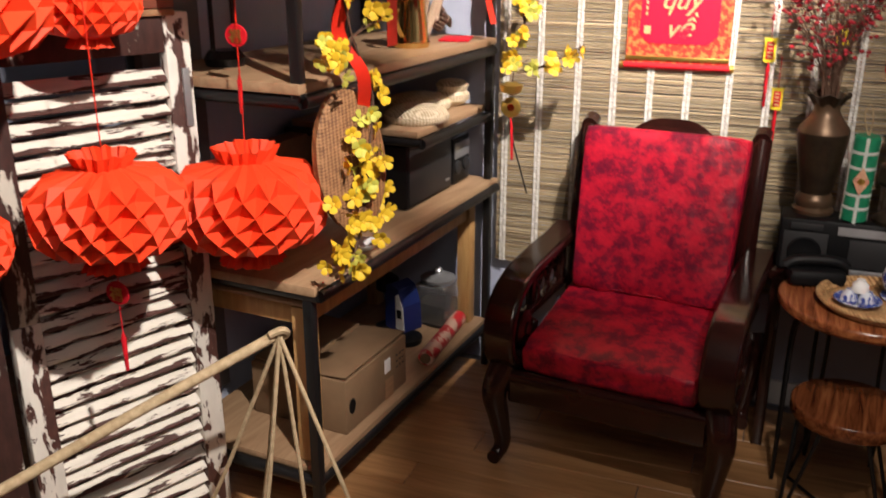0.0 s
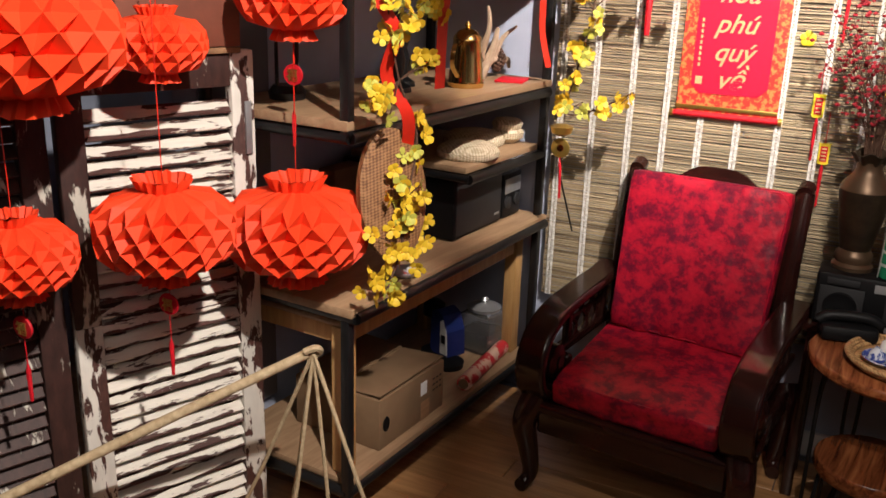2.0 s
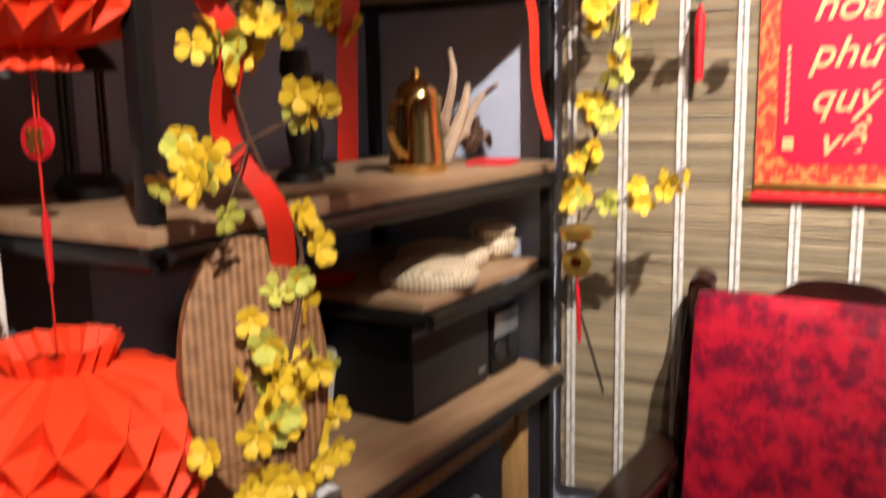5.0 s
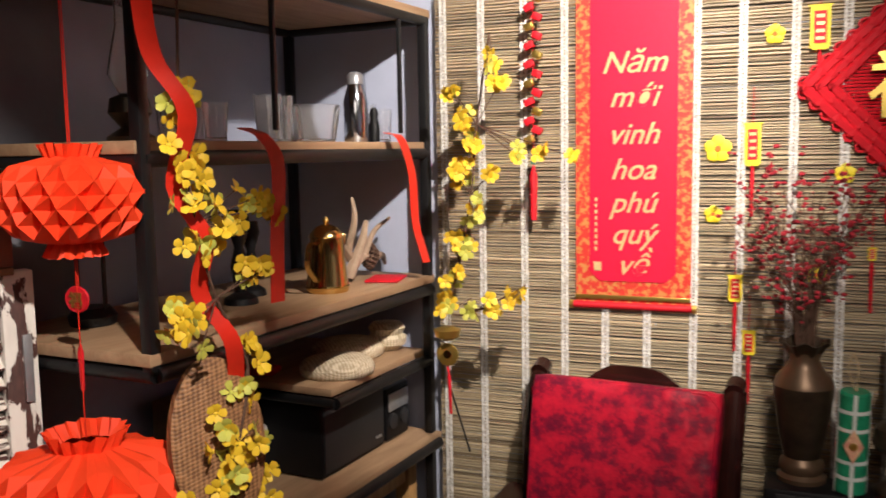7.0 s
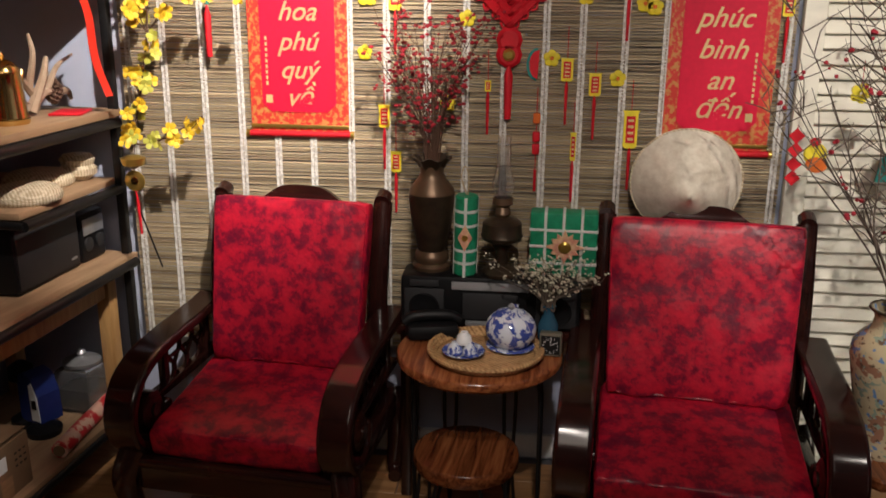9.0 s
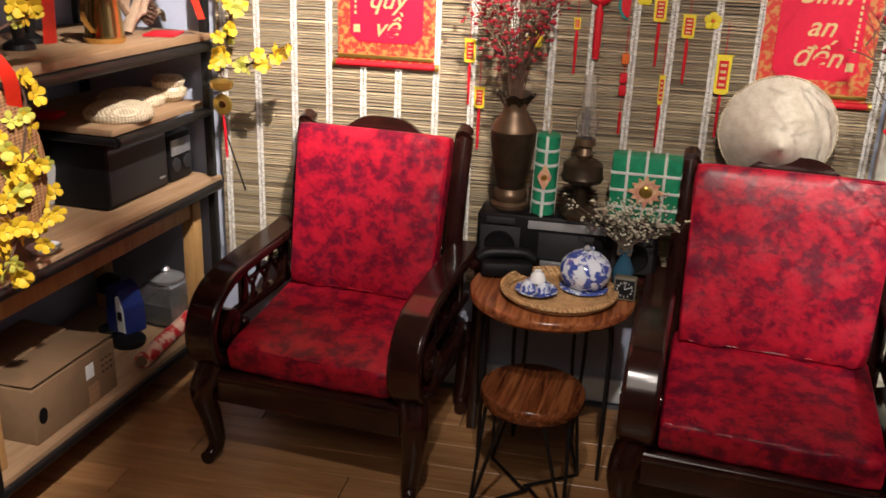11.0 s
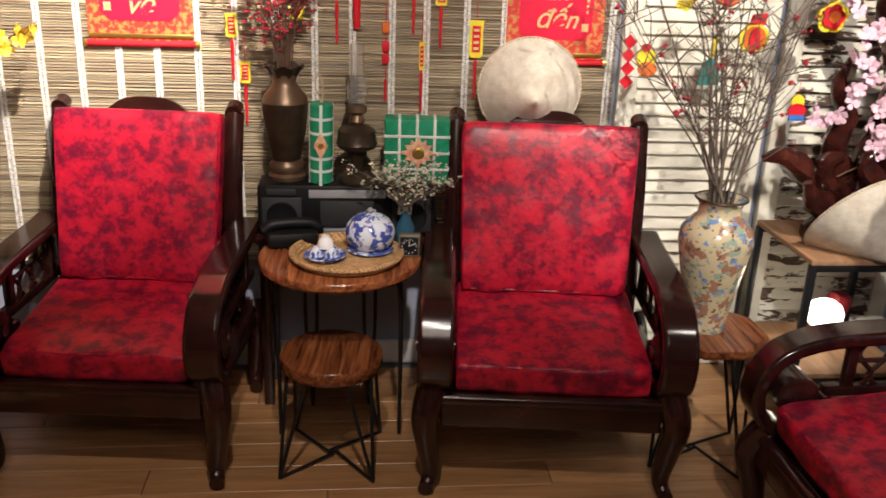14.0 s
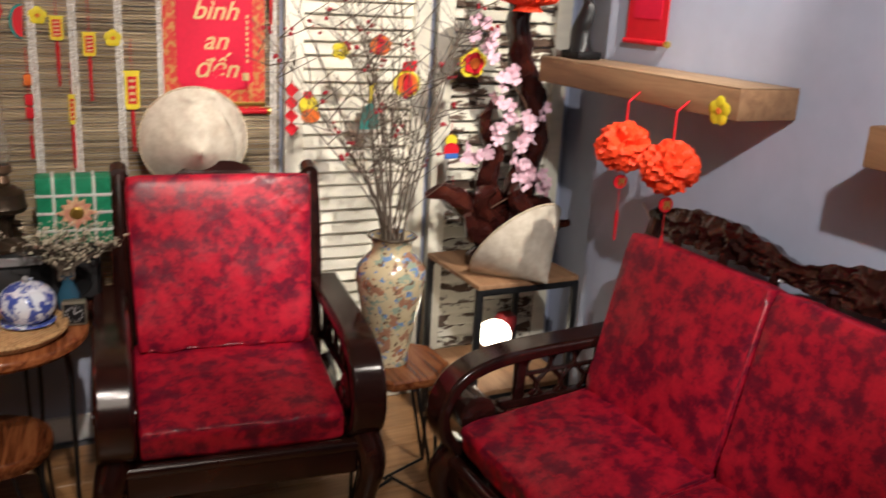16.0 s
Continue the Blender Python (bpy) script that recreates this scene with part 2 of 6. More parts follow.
GLASS = glass_mat("clear_glass")
TEAL = plain("teal_felt", (0.02, 0.24, 0.22), 0.8)
ORANGE = plain("orange_felt", (0.75, 0.16, 0.02), 0.8)
BLUE = plain("blue_felt", (0.04, 0.16, 0.55), 0.6)
SUEDE_GREY = plain("grey_cloth", (0.30, 0.30, 0.31), 0.8)
LAMP_ON = glow("lit_globe", (1, 0.9, 0.72), 9)


def cushion_material():
    m, nt, b = material("red_printed_leatherette", (0.5, 0.01, 0.02), 0.40, 0, 0.35)
    v = coords(nt)
    oi = nt.nodes.new("ShaderNodeObjectInfo")
    ad = nt.nodes.new("ShaderNodeVectorMath")
    nt.links.new(v, ad.inputs[0])
    nt.links.new(oi.outputs["Random"], ad.inputs[1])
    f = noise_tex(nt, ad.outputs[0], 17, 9, 0.72, 0.0)
    c = ramp(nt, f, [(0.39, (0.125, 0.005, 0.022)), (0.465, (0.215, 0.006, 0.024)), (0.52, (0.39, 0.008, 0.028)), (0.63, (0.53, 0.012, 0.034))])
    rg = ramp(nt, noise_tex(nt, ad.outputs[0], 60, 4), [(0.35, (0.30, 0.30, 0.30)), (0.65, (0.48, 0.48, 0.48))])
    nt.links.new(rg, b.inputs["Roughness"])
    nt.links.new(c, b.inputs["Base Color"])
    bump(nt, b, noise_tex(nt, ad.outputs[0], 8, 4), 0.45, 0.014)
    return m


CUSHION = cushion_material()


def vase_material():
    m, nt, b = material("painted_crackle_ceramic", (0.6, 0.5, 0.3), 0.2)
    v = coords(nt)
    base = ramp(nt, noise_tex(nt, v, 8, 5), [(0.3, (0.42, 0.34, 0.20)), (0.7, (0.56, 0.47, 0.31))])
    col = base
    for sc, lo, c, off in ((28, 0.58, (0.14, 0.23, 0.40), 0.0), (24, 0.57, (0.30, 0.15, 0.095), 3.0), (32, 0.58, (0.25, 0.31, 0.24), 7.0), (60, 0.63, (0.14, 0.09, 0.06), 11.0)):
        ad = nt.nodes.new("ShaderNodeVectorMath")
        ad.inputs[1].default_value = (off, off, off)
        nt.links.new(v, ad.inputs[0])
        k = ramp(nt, noise_tex(nt, ad.outputs[0], sc, 2), [(lo, (0, 0, 0)), (lo + 0.02, (1, 1, 1))])
        mx = nt.nodes.new("ShaderNodeMix")
        mx.data_type = "RGBA"
        nt.links.new(k, mx.inputs["Factor"])
        nt.links.new(col, mx.inputs[6])
        mx.inputs[7].default_value = (*c, 1)
        col = mx.outputs[2]
    nt.links.new(col, b.inputs["Base Color"])
    return m


VASE_PAINT = vase_material()

# ---- shape helpers ----
rnd = random.Random(7)


def thing(name, m, label, category, group="", kind=""):
    ob = new(name)
    ob.empty_display_size = 0.05
    ob.matrix_basis = m
    return tagged(ob, label, category, group, kind)


def part(name, bm, mat, parent=None, label="", smooth=True):
    me = bpy.data.meshes.new(name)
    bm.to_mesh(me)
    bm.free()
    me.materials.append(mat)
    if smooth:
        for p in me.polygons:
            p.use_smooth = True
        me.set_sharp_from_angle(angle=radians(40))
    ob = new(name, me)
    ob.parent = parent
    if label:
        ob["label"] = label
    return ob


def again(ob, name, parent, m=None):
    o = new(name, ob.data)
    o.parent = parent
    if m is not None:
        o.matrix_basis = m
    return o


def solid(name, bm, mat, label, category, m=None, kind="", group="", smooth=True):
    ob = part(name, bm, mat, None, "", smooth)
    if m is not None:
        ob.matrix_basis = m
    return tagged(ob, label, category, group, kind)


def add(bm, tmp, m=None):
    if m is not None:
        bmesh.ops.transform(tmp, matrix=m, verts=tmp.verts)
    me = bpy.data.meshes.new("tmp")
    tmp.to_mesh(me)
    tmp.free()
    bm.from_mesh(me)
    bpy.data.meshes.remove(me)
    return bm


def box(bm, c, s, bev=0.004, m=None, seg=2):
    t = bmesh.new()
    bmesh.ops.create_cube(t, size=1)
    bmesh.ops.scale(t, vec=s, verts=t.verts)
    if bev:
        bmesh.ops.bevel(t, geom=t.edges[:], offset=min(bev, min(s) * 0.45), segments=seg, profile=0.5, affect="EDGES")
    mm = Matrix.Translation(c)
    return add(bm, t, mm @ m if m is not None else mm)


def B(c, s, bev=0.004, m=None, seg=2):
    return box(bmesh.new(), c, s, bev, m, seg)


def tube(bm, pts, radii, seg=8, flat=1.0):
    pts = [Vector(p) for p in pts]
    if not isinstance(radii, (list, tuple)):
        radii = [radii] * len(pts)
    rings = []
    up = Vector((0.13, 0.21, 0.97))
    prev = None
    for i, p in enumerate(pts):
        d = (pts[min(i + 1, len(pts) - 1)] - pts[max(i - 1, 0)]).normalized()
        if prev is None:
            a = d.cross(up if abs(d.dot(up)) < 0.95 else Vector((1, 0, 0))).normalized()
        else:
            a = (prev - d * prev.dot(d)).normalized()
        prev = a
        b = d.cross(a)
        rings.append([bm.verts.new(p + (a * math.cos(k * 2 * math.pi / seg) + b * flat * math.sin(k * 2 * math.pi / seg)) * radii[i]) for k in range(seg)])
    for r0, r1 in zip(rings, rings[1:]):
        for k in range(seg):
            bm.faces.new((r0[k], r0[(k + 1) % seg], r1[(k + 1) % seg], r1[k]))
    if seg > 2:
        bm.faces.new(rings[0][::-1])
        bm.faces.new(rings[-1])
    return bm


def curve_pts(ctrl, n=6):
    """Catmull-Rom through the control points."""
    c = [Vector(p) for p in ctrl]
    c = [c[0] * 2 - c[1]] + c + [c[-1] * 2 - c[-2]]
    out = []
    for i in range(1, len(c) - 2):
        for k in range(n):
            t = k / n
            a, b, d, e = c[i - 1], c[i], c[i + 1], c[i + 2]
            out.append(0.5 * ((2 * b) + (d - a) * t + (2 * a - 5 * b + 4 * d - e) * t * t + (3 * b - a - 3 * d + e) * t ** 3))
    out.append(c[-2])
    return out


def lathe(bm, prof, seg=32, m=None):
    t = bmesh.new()
    rings = []
    for r, z in prof:
        rings.append([t.verts.new((max(r, 0.0005) * math.cos(k * 2 * math.pi / seg), max(r, 0.0005) * math.sin(k * 2 * math.pi / seg), z)) for k in range(seg)])
    for r0, r1 in zip(rings, rings[1:]):
        for k in range(seg):
            t.faces.new((r0[k], r0[(k + 1) % seg], r1[(k + 1) % seg], r1[k]))
    t.faces.new(rings[0][::-1])
    t.faces.new(rings[-1])
    return add(bm, t, m)


def L(prof, seg=32, m=None):
    return lathe(bmesh.new(), prof, seg, m)


def T(pts, r, seg=8, flat=1.0):
    return tube(bmesh.new(), pts, r, seg, flat)


def strap(bm, path, width_dir, width, thick):
    """A flat band of rectangular section along a path; width_dir is constant."""
    w = Vector(width_dir).normalized()
    pts = [Vector(p) for p in path]
    rings = []
    for i, p in enumerate(pts):
        d = (pts[min(i + 1, len(pts) - 1)] - pts[max(i - 1, 0)]).normalized()
        n = d.cross(w).normalized()
        rings.append([bm.verts.new(p + w * sx * width / 2 + n * sn * thick / 2) for sx, sn in ((-1, -1), (1, -1), (1, 1), (-1, 1))])
    for a, b in zip(rings, rings[1:]):
        for k in range(4):
            bm.faces.new((a[k], a[(k + 1) % 4], b[(k + 1) % 4], b[k]))
    bm.faces.new(rings[0][::-1])
    bm.faces.new(rings[-1])
    return bm


def prism(bm, outline, depth, m=None):
    """An outline in x and z, given thickness along y."""
    t = bmesh.new()
    f = [t.verts.new((x, -depth / 2, z)) for x, z in outline]
    k = [t.verts.new((x, depth / 2, z)) for x, z in outline]
    n = len(outline)
    t.faces.new(f)
    t.faces.new(k[::-1])
    for i in range(n):
        t.faces.new((f[i], k[i], k[(i + 1) % n], f[(i + 1) % n]))
    bmesh.ops.recalc_face_normals(t, faces=t.faces)
    return add(bm, t, m)


def letters(body, size, mat, parent, m, name="lettering", depth=0.0008, shear=0.2, bold=0.004):
    c = bpy.data.curves.new(name, "FONT")
    c.body, c.size, c.align_x, c.shear, c.extrude, c.offset = body, size, "CENTER", shear, depth, bold * size
    tmp = new("tmp_text", c)
    me = bpy.data.meshes.new_from_object(tmp)
    bpy.data.objects.remove(tmp)
    me.materials.clear()
    me.materials.append(mat)
    ob = new(name, me)
    ob.parent, ob.matrix_basis = parent, m
    return ob

# ---- the room ----
solid("floor", B((0.38, -2.1, -0.06), (5.56, 4.4, 0.1), 0), DARK_WALL, "wood laminate floor in warm brown planks", "floor", kind="structure")
solid("wall_north", B((0.38, 0.07, 1.35), (5.56, 0.1, 2.9), 0), BLUE_WALL, "blue-grey plaster wall behind the bamboo blind", "wall", kind="structure")
solid("wall_east", B((2.72, -2.385, 1.35), (0.1, 3.63, 2.9), 0), BLUE_WALL, "blue-grey plaster wall behind the sofa", "wall", kind="structure")
solid("wall_recess", B((2.99, -0.28, 1.35), (0.1, 0.59, 2.9), 0), BLUE_WALL, "blue-grey plaster wall of the corner recess", "wall", kind="structure")
solid("wall_jog", B((2.855, -0.62, 1.35), (0.168, 0.1, 2.9), 0), BLUE_WALL, "short blue-grey plaster wall at the recess", "wall", kind="structure")
solid("wall_west", B((-2.3, -2.1, 1.35), (0.1, 4.24, 2.9), 0), BLUE_WALL, "plain blue-grey plaster wall", "wall", kind="structure")
solid("wall_south", B((0.2, -4.25, 1.35), (5.2, 0.1, 2.9), 0), DARK_WALL, "plain dark plaster wall", "wall", kind="structure")
solid("ceiling", B((0.38, -2.1, 2.8), (5.56, 4.4, 0.08), 0), CEIL, "plain grey painted ceiling", "ceiling", kind="structure")
solid("baseboard", B((0.9, 0.008, 0.05), (2.6, 0.02, 0.09), 0.003), WHITE_P, "white painted baseboard along the wall", "baseboard", kind="structure")


def blind():
    """A roll-up blind of split bamboo with woven white tapes."""
    top = thing("bamboo_blind", pose(0, 0, 0), "split bamboo roll blind with white woven tapes hung on the wall", "blind")
    bm = bmesh.new()
    z = 0.42
    while z < 2.62:
        h = rnd.uniform(0.005, 0.010)
        seams = [-0.44, 1.09, 1.735] if rnd.random() < 0.9 else [-0.44, rnd.uniform(0, 1), 1.09, 1.735]
        for x0, x1 in zip(seams, seams[1:]):
            y = -0.002 - rnd.uniform(0, 0.004)
            sag = rnd.uniform(-0.002, 0.002)
            n = 5
            ring = []
            for k in range(n + 1):
                x = x0 + 0.002 + (x1 - x0 - 0.004) * k / n
                dz = sag * math.sin(k / n * 3.1) + rnd.uniform(-0.0006, 0.0006)
                ring.append([bm.verts.new((x, y + 0.005, z + dz)), bm.verts.new((x, y - 0.003, z + dz + h * 0.25)), bm.verts.new((x, y - 0.003, z + dz + h * 0.75)), bm.verts.new((x, y + 0.005, z + dz + h))])
            for a, b in zip(ring, ring[1:]):
                for k in range(3):
                    bm.faces.new((a[k], b[k], b[k + 1], a[k + 1]))
        z += h + rnd.uniform(0.0005, 0.0018)
    slats = part("slats", bm, BAMBOO, top, smooth=False)
    slats["kind"] = "stuff"
    t = bmesh.new()
    for e in (-1, 1):
        strap(t, [(e * 0.0068, -0.0125, 0.42 + k * 0.02) for k in range(111)], (1, 0, 0), 0.0085, 0.0012)
    for k in range(220):
        box(t, (0, -0.0122, 0.425 + k * 0.01), (0.014, 0.001, 0.003), 0, pose(0, 0, 0, 0, (k % 2 - 0.5) * 50, 0))
    first = part("tape", t, LACE, top, "white lace tape", smooth=False)
    xs = [0.34 + 0.125 * k for k in range(-6, 12)]
    first.matrix_basis = Matrix.Translation((xs[0], 0, 0))
    for x in xs[1:]:
        again(first, "tape", top, Matrix.Translation((x + rnd.uniform(-0.006, 0.006), 0, 0)))
    part("head_rail", B((0.648, -0.02, 2.63), (2.19, 0.04, 0.03), 0.006), PINE, top)


blind()


def shutter(name, m, w, h, pitch, tilt, slat_mat, frame_mat, label, rail=0.10, rail_mat=None, over=0.98, bare=0.0):
    top = thing(name, m, label, "shutter")
    st = 0.065
    if bare:
        part("stile", B((st / 2, 0, (h + bare) / 2), (st, 0.034, h - bare), 0.003), rail_mat, top, "bare brown upper stile")
        part("stile", B((st / 2, 0, bare / 2), (st, 0.035, bare - 0.001), 0.003), frame_mat, top)
    else:
        part("stile", B((st / 2, 0, h / 2), (st, 0.035, h), 0.003), frame_mat, top)
    part("stile", B((w - st / 2, 0, h / 2), (st, 0.035, h), 0.003), frame_mat, top)
    for z in (rail / 2, h - rail / 2):
        part("rail", B((w / 2, 0, z), (w - 2 * st - 0.001, 0.032, rail), 0.003), rail_mat or frame_mat, top)
    n = int((h - 2 * rail) / pitch)
    sl = part("slat", B((0, 0, 0), (w - 2 * st - 0.002, 0.008, pitch * over), 0.002, None, 1), slat_mat, top, smooth=False)
    for k in range(n):
        mm = pose(w / 2, rnd.uniform(-0.002, 0.002), rail + (k + 0.5) * pitch, tilt + rnd.uniform(-3, 3), rnd.uniform(-0.5, 0.5), 0)
        if k == 0:
            sl.matrix_basis = mm
        else:
            again(sl, "slat", top, mm)
    return top


# old shutters that stand beside the shelf
# they stand in one row, edge to edge, turned towards the room
ROW = pose(-0.845, -1.205, 0, 0, 0, 68)
s = shutter("peeling_shutter", ROW @ pose(-0.52, 0, 0), 0.51, 1.40, 0.041, -48, PEEL, PEEL_STILE, "old louvred shutter with peeling white paint over brown wood", 0.09, PEEL_DARK, 1.0, 0.74)
part("hinge", B((0.488, -0.022, 1.2), (0.018, 0.008, 0.14), 0.002), SILVER, s, "paint-spotted steel hinge")
shutter("brown_shutter", ROW @ pose(-1.045, 0.01, 0, 0, 0, 1.5), 0.51, 1.40, 0.040, -38, PEEL_DARK, PEEL_DARK, "old brown louvred shutter with worn flaking paint", 0.09)
shutter("brown_shutter", ROW @ pose(-1.57, 0.015, 0, 0, 0, -1), 0.51, 1.40, 0.040, -38, PEEL_DARK, PEEL_DARK, "old brown louvred shutter with worn flaking paint", 0.09)
b = thing("wooden_crate", ROW @ pose(-0.80, 0.11, 1.402), "reddish brown wooden crate standing on the shutters' top", "crate")
part("front", B((0, -0.13, 0.072), (1.50, 0.02, 0.125), 0.003), plain("crate_red_wood", (0.20, 0.06, 0.035), 0.6), b)
part("base", B((0, -0.04, 0.0), (1.50, 0.2, 0.015), 0.003), BEAM, b)
part("back", B((0, 0.05, 0.072), (1.50, 0.02, 0.125), 0.003), BEAM, b)
# cream shutters in the corner
shutter("cream_shutter", pose(1.745, -0.02, 0.0), 0.54, 2.3, 0.046, -30, CREAM, CREAM, "tall cream louvred shutter standing against the wall", 0.09, None, 1.06)
shutter("flaking_cream_shutter", pose(2.310, -0.03, 0.0, 0, 0, -2), 0.56, 2.3, 0.046, -34, CREAM_WORN, CREAM, "tall louvred shutter with flaking cream paint", 0.09, None, 1.06)


# ---- steel shelf ----
SHELF = pose(-0.44, -0.05, 0, 0, 0, -4.5) @ pose(0.44, 0.05, 0)


def shelf():
    top = thing("steel_shelf", SHELF, "black steel shelf with worn wooden boards along the wall", "shelf")
    X0, X1, Y0, Y1 = -0.95, -0.455, -1.22, -0.06
    for x in (X0, X1):
        for y in (Y0, Y1):
            r = 0.014
            if (x, y) == (X1, Y0):
                part("post", B((x, y, 1.62), (2 * r, 2 * r, 0.84), 0.004), STEEL, top)
                part("post", B((x, y, 0.36), (2 * r, 2 * r, 0.72), 0.004), STEEL, top)
            else:
                part("post", B((x, y, 1.02), (2 * r, 2 * r, 2.04), 0.004), STEEL, top)
    for z, dx in ((0.755 - 0.04, 0.03), (1.246 - 0.045, 0.01), (1.655 - 0.035, 0.0), (2.02, 0.0), (0.166, 0.0)):
        for x in (X0, X1):
            part("rail", T([(x + (dx if x == X1 else 0), Y0, z), (x + (dx if x == X1 else 0), Y1, z)], 0.017, 12), STEEL, top)
        for y in (Y0, Y1):
            part("rail", T([(X0, y, z), (X1 + dx, y, z)], 0.017, 12), STEEL, top)
    for z, x1 in ((0.745, -0.425), (1.246, -0.44), (1.655, -0.45), (2.05, -0.44)):
        part("board", B(((X0 + x1) / 2, (Y0 + Y1) / 2, z - 0.013), (x1 - X0, Y1 - Y0 + 0.04, 0.026), 0.004), BOARD, top, "worn wooden board")
    part("board", B((-0.70, -0.32, 1.0), (0.46, 0.53, 0.022), 0.004), BOARD, top, "short wooden board")
    part("rail", T([(X1, -0.59, 0.975), (X1, Y1, 0.975)], 0.016, 12), STEEL, top)
    part("rail", T([(X0, -0.59, 0.975), (X1, -0.59, 0.975)], 0.012, 12), STEEL, top)
    part("board", B((-0.70, -0.64, 0.189), (0.50, 1.14, 0.022), 0.004), BOARD, top, "low wooden board")
    part("back_panel", B((X0 - 0.026, -1.08, 1.14), (0.012, 0.28, 1.84), 0.002), DARK_WALL, top, "dark back panel")
    part("strut", B((X1, -0.80, 1.86), (0.012, 0.012, 0.36), 0.003), STEEL, top)
    part("strut", B((X1, -0.21, 1.86), (0.012, 0.012, 0.36), 0.003), STEEL, top)


shelf()
solid("wall_shelf", B((-1.045, -0.60, 1.35), (0.1, 1.22, 2.9), 0), BLUE_WALL, "blue-grey plaster wall close behind the steel shelf", "wall", SHELF, kind="structure")


def pine_table():
    top = thing("pine_table", SHELF @ pose(0, 0, 0.2), "yellow pine table frame standing inside the shelf", "table")
    for x in (-0.90, -0.51):
        for y in (-1.165, -0.125):
            part("leg", B((x, y, 0.23), (0.05, 0.055, 0.459), 0.006), PINE, top)
    for x in (-0.90, -0.51):
        part("apron", B((x, -0.645, 0.434), (0.03, 0.985, 0.06), 0.006), PINE, top)
    for y in (-1.165, -0.125):
        part("apron", B((-0.705, y, 0.434), (0.34, 0.03, 0.06), 0.006), PINE, top)
    part("top", B((-0.705, -0.645, 0.477), (0.46, 1.12, 0.022), 0.01), BOARD, top)


pine_table()


# ---- seats ----
def arm(parent, x, sgn):
    """A broad bent armrest that curls into a scroll, with a fretted side panel."""
    path = curve_pts([(x, 0.215, 0.625), (x, 0.08, 0.615), (x, -0.10, 0.608), (x, -0.25, 0.592), (x, -0.35, 0.548), (x, -0.398, 0.46), (x, -0.375, 0.375), (x, -0.30, 0.335), (x, -0.225, 0.37), (x, -0.205, 0.44)], 6)
    a = part("armrest", strap(bmesh.new(), path, (1, 0, 0), 0.098, 0.036), LACQUER, parent)
    bv = a.modifiers.new("bevel", "BEVEL")
    bv.width, bv.segments, bv.limit_method, bv.angle_limit = 0.012, 3, "ANGLE", radians(50)
    part("scroll_boss", T([(x - 0.05, -0.295, 0.445), (x - 0.042, -0.295, 0.445), (x + 0.042, -0.295, 0.445), (x + 0.05, -0.295, 0.445)], [0.042, 0.056, 0.056, 0.042], 24), LACQUER, parent)
    part("boss_button", T([(x - 0.056, -0.295, 0.445), (x + 0.056, -0.295, 0.445)], 0.020, 16), LACQUER, parent)
    part("side_rail", B((x, 0.0, 0.445), (0.035, 0.42, 0.028), 0.006), LACQUER, parent)
    for y in (-0.145, 0.13):
        part("baluster", B((x, y, 0.53), (0.026, 0.03, 0.17), 0.005), LACQUER, parent)
    for k in range(6):
        y = -0.105 + 0.042 * k
        part("fret", T(curve_pts([(x, y, 0.455), (x, y + 0.024 * (-1) ** k, 0.49), (x, y - 0.020 * (-1) ** k, 0.545), (x, y + 0.010, 0.60)], 4), 0.0075, 6), LACQUER, parent)
    part("fret", T([(x, -0.14, 0.527), (x, 0.125, 0.533)], 0.007, 6), LACQUER, parent)


def leg(parent, x, y, s):
    path = curve_pts([(x, y + 0.02, 0.33), (x + 0.020 * s, y - 0.016, 0.25), (x + 0.012 * s, y + 0.004, 0.15), (x, y + 0.010, 0.06), (x + 0.010 * s, y - 0.018, 0.024), (x + 0.012 * s, y - 0.034, 0.022)], 5)
    n = len(path) - 1
    part("leg", T(path, [0.047 - 0.025 * min(1, k / (0.72 * n)) for k in range(n + 1)], 14), LACQUER, parent)


def cushion_bm(w, d, h, taper=0.0):
    """A soft box cushion; taper narrows its edge at -y, and the front of a seat is creased."""
    bm = bmesh.new()
    bmesh.ops.create_cube(bm, size=1)
    bmesh.ops.subdivide_edges(bm, edges=bm.edges[:], cuts=17, use_grid_fill=True)
    for v in bm.verts:
        p = v.co * 2
        cx, cy, cz = max(0, abs(p.x) - 0.80) / 0.2, max(0, abs(p.y) - 0.80) / 0.2, max(0, abs(p.z) - 0.35) / 0.65
        rx, ry = 1 - 0.022 * cy ** 2 - 0.030 * cz ** 3, 1 - 0.022 * cx ** 2 - 0.030 * cz ** 3
        puff = (1 - p.x ** 4) * (1 - p.y ** 4)
        wave = 0.007 * noise.noise(Vector((p.x * 2, p.y * 2, w * 9)))
        crease = 0.009 * noise.noise(Vector((p.x * 6 + w * 11, p.z, w * 5))) * max(0, -p.y) ** 3
        v.co = Vector((p.x * w / 2 * rx * (1 - taper * (1 - p.y) / 2), p.y * d / 2 * ry - crease, p.z * h / 2 * (0.84 + 0.26 * puff) + wave + crease))
    return bm


def piping(w, d, z, r=0.004, taper=0.0):
    c = [(-w / 2, -d / 2 + 0.03), (-w / 2 + 0.03, -d / 2), (w / 2 - 0.03, -d / 2), (w / 2, -d / 2 + 0.03), (w / 2, d / 2 - 0.03), (w / 2 - 0.03, d / 2), (-w / 2 + 0.03, d / 2), (-w / 2, d / 2 - 0.03)]
    pts = [(x * (1 - taper * (0.5 - y / d)), y, z) for x, y in c + c[:1]]
    return T(pts, r, 6)


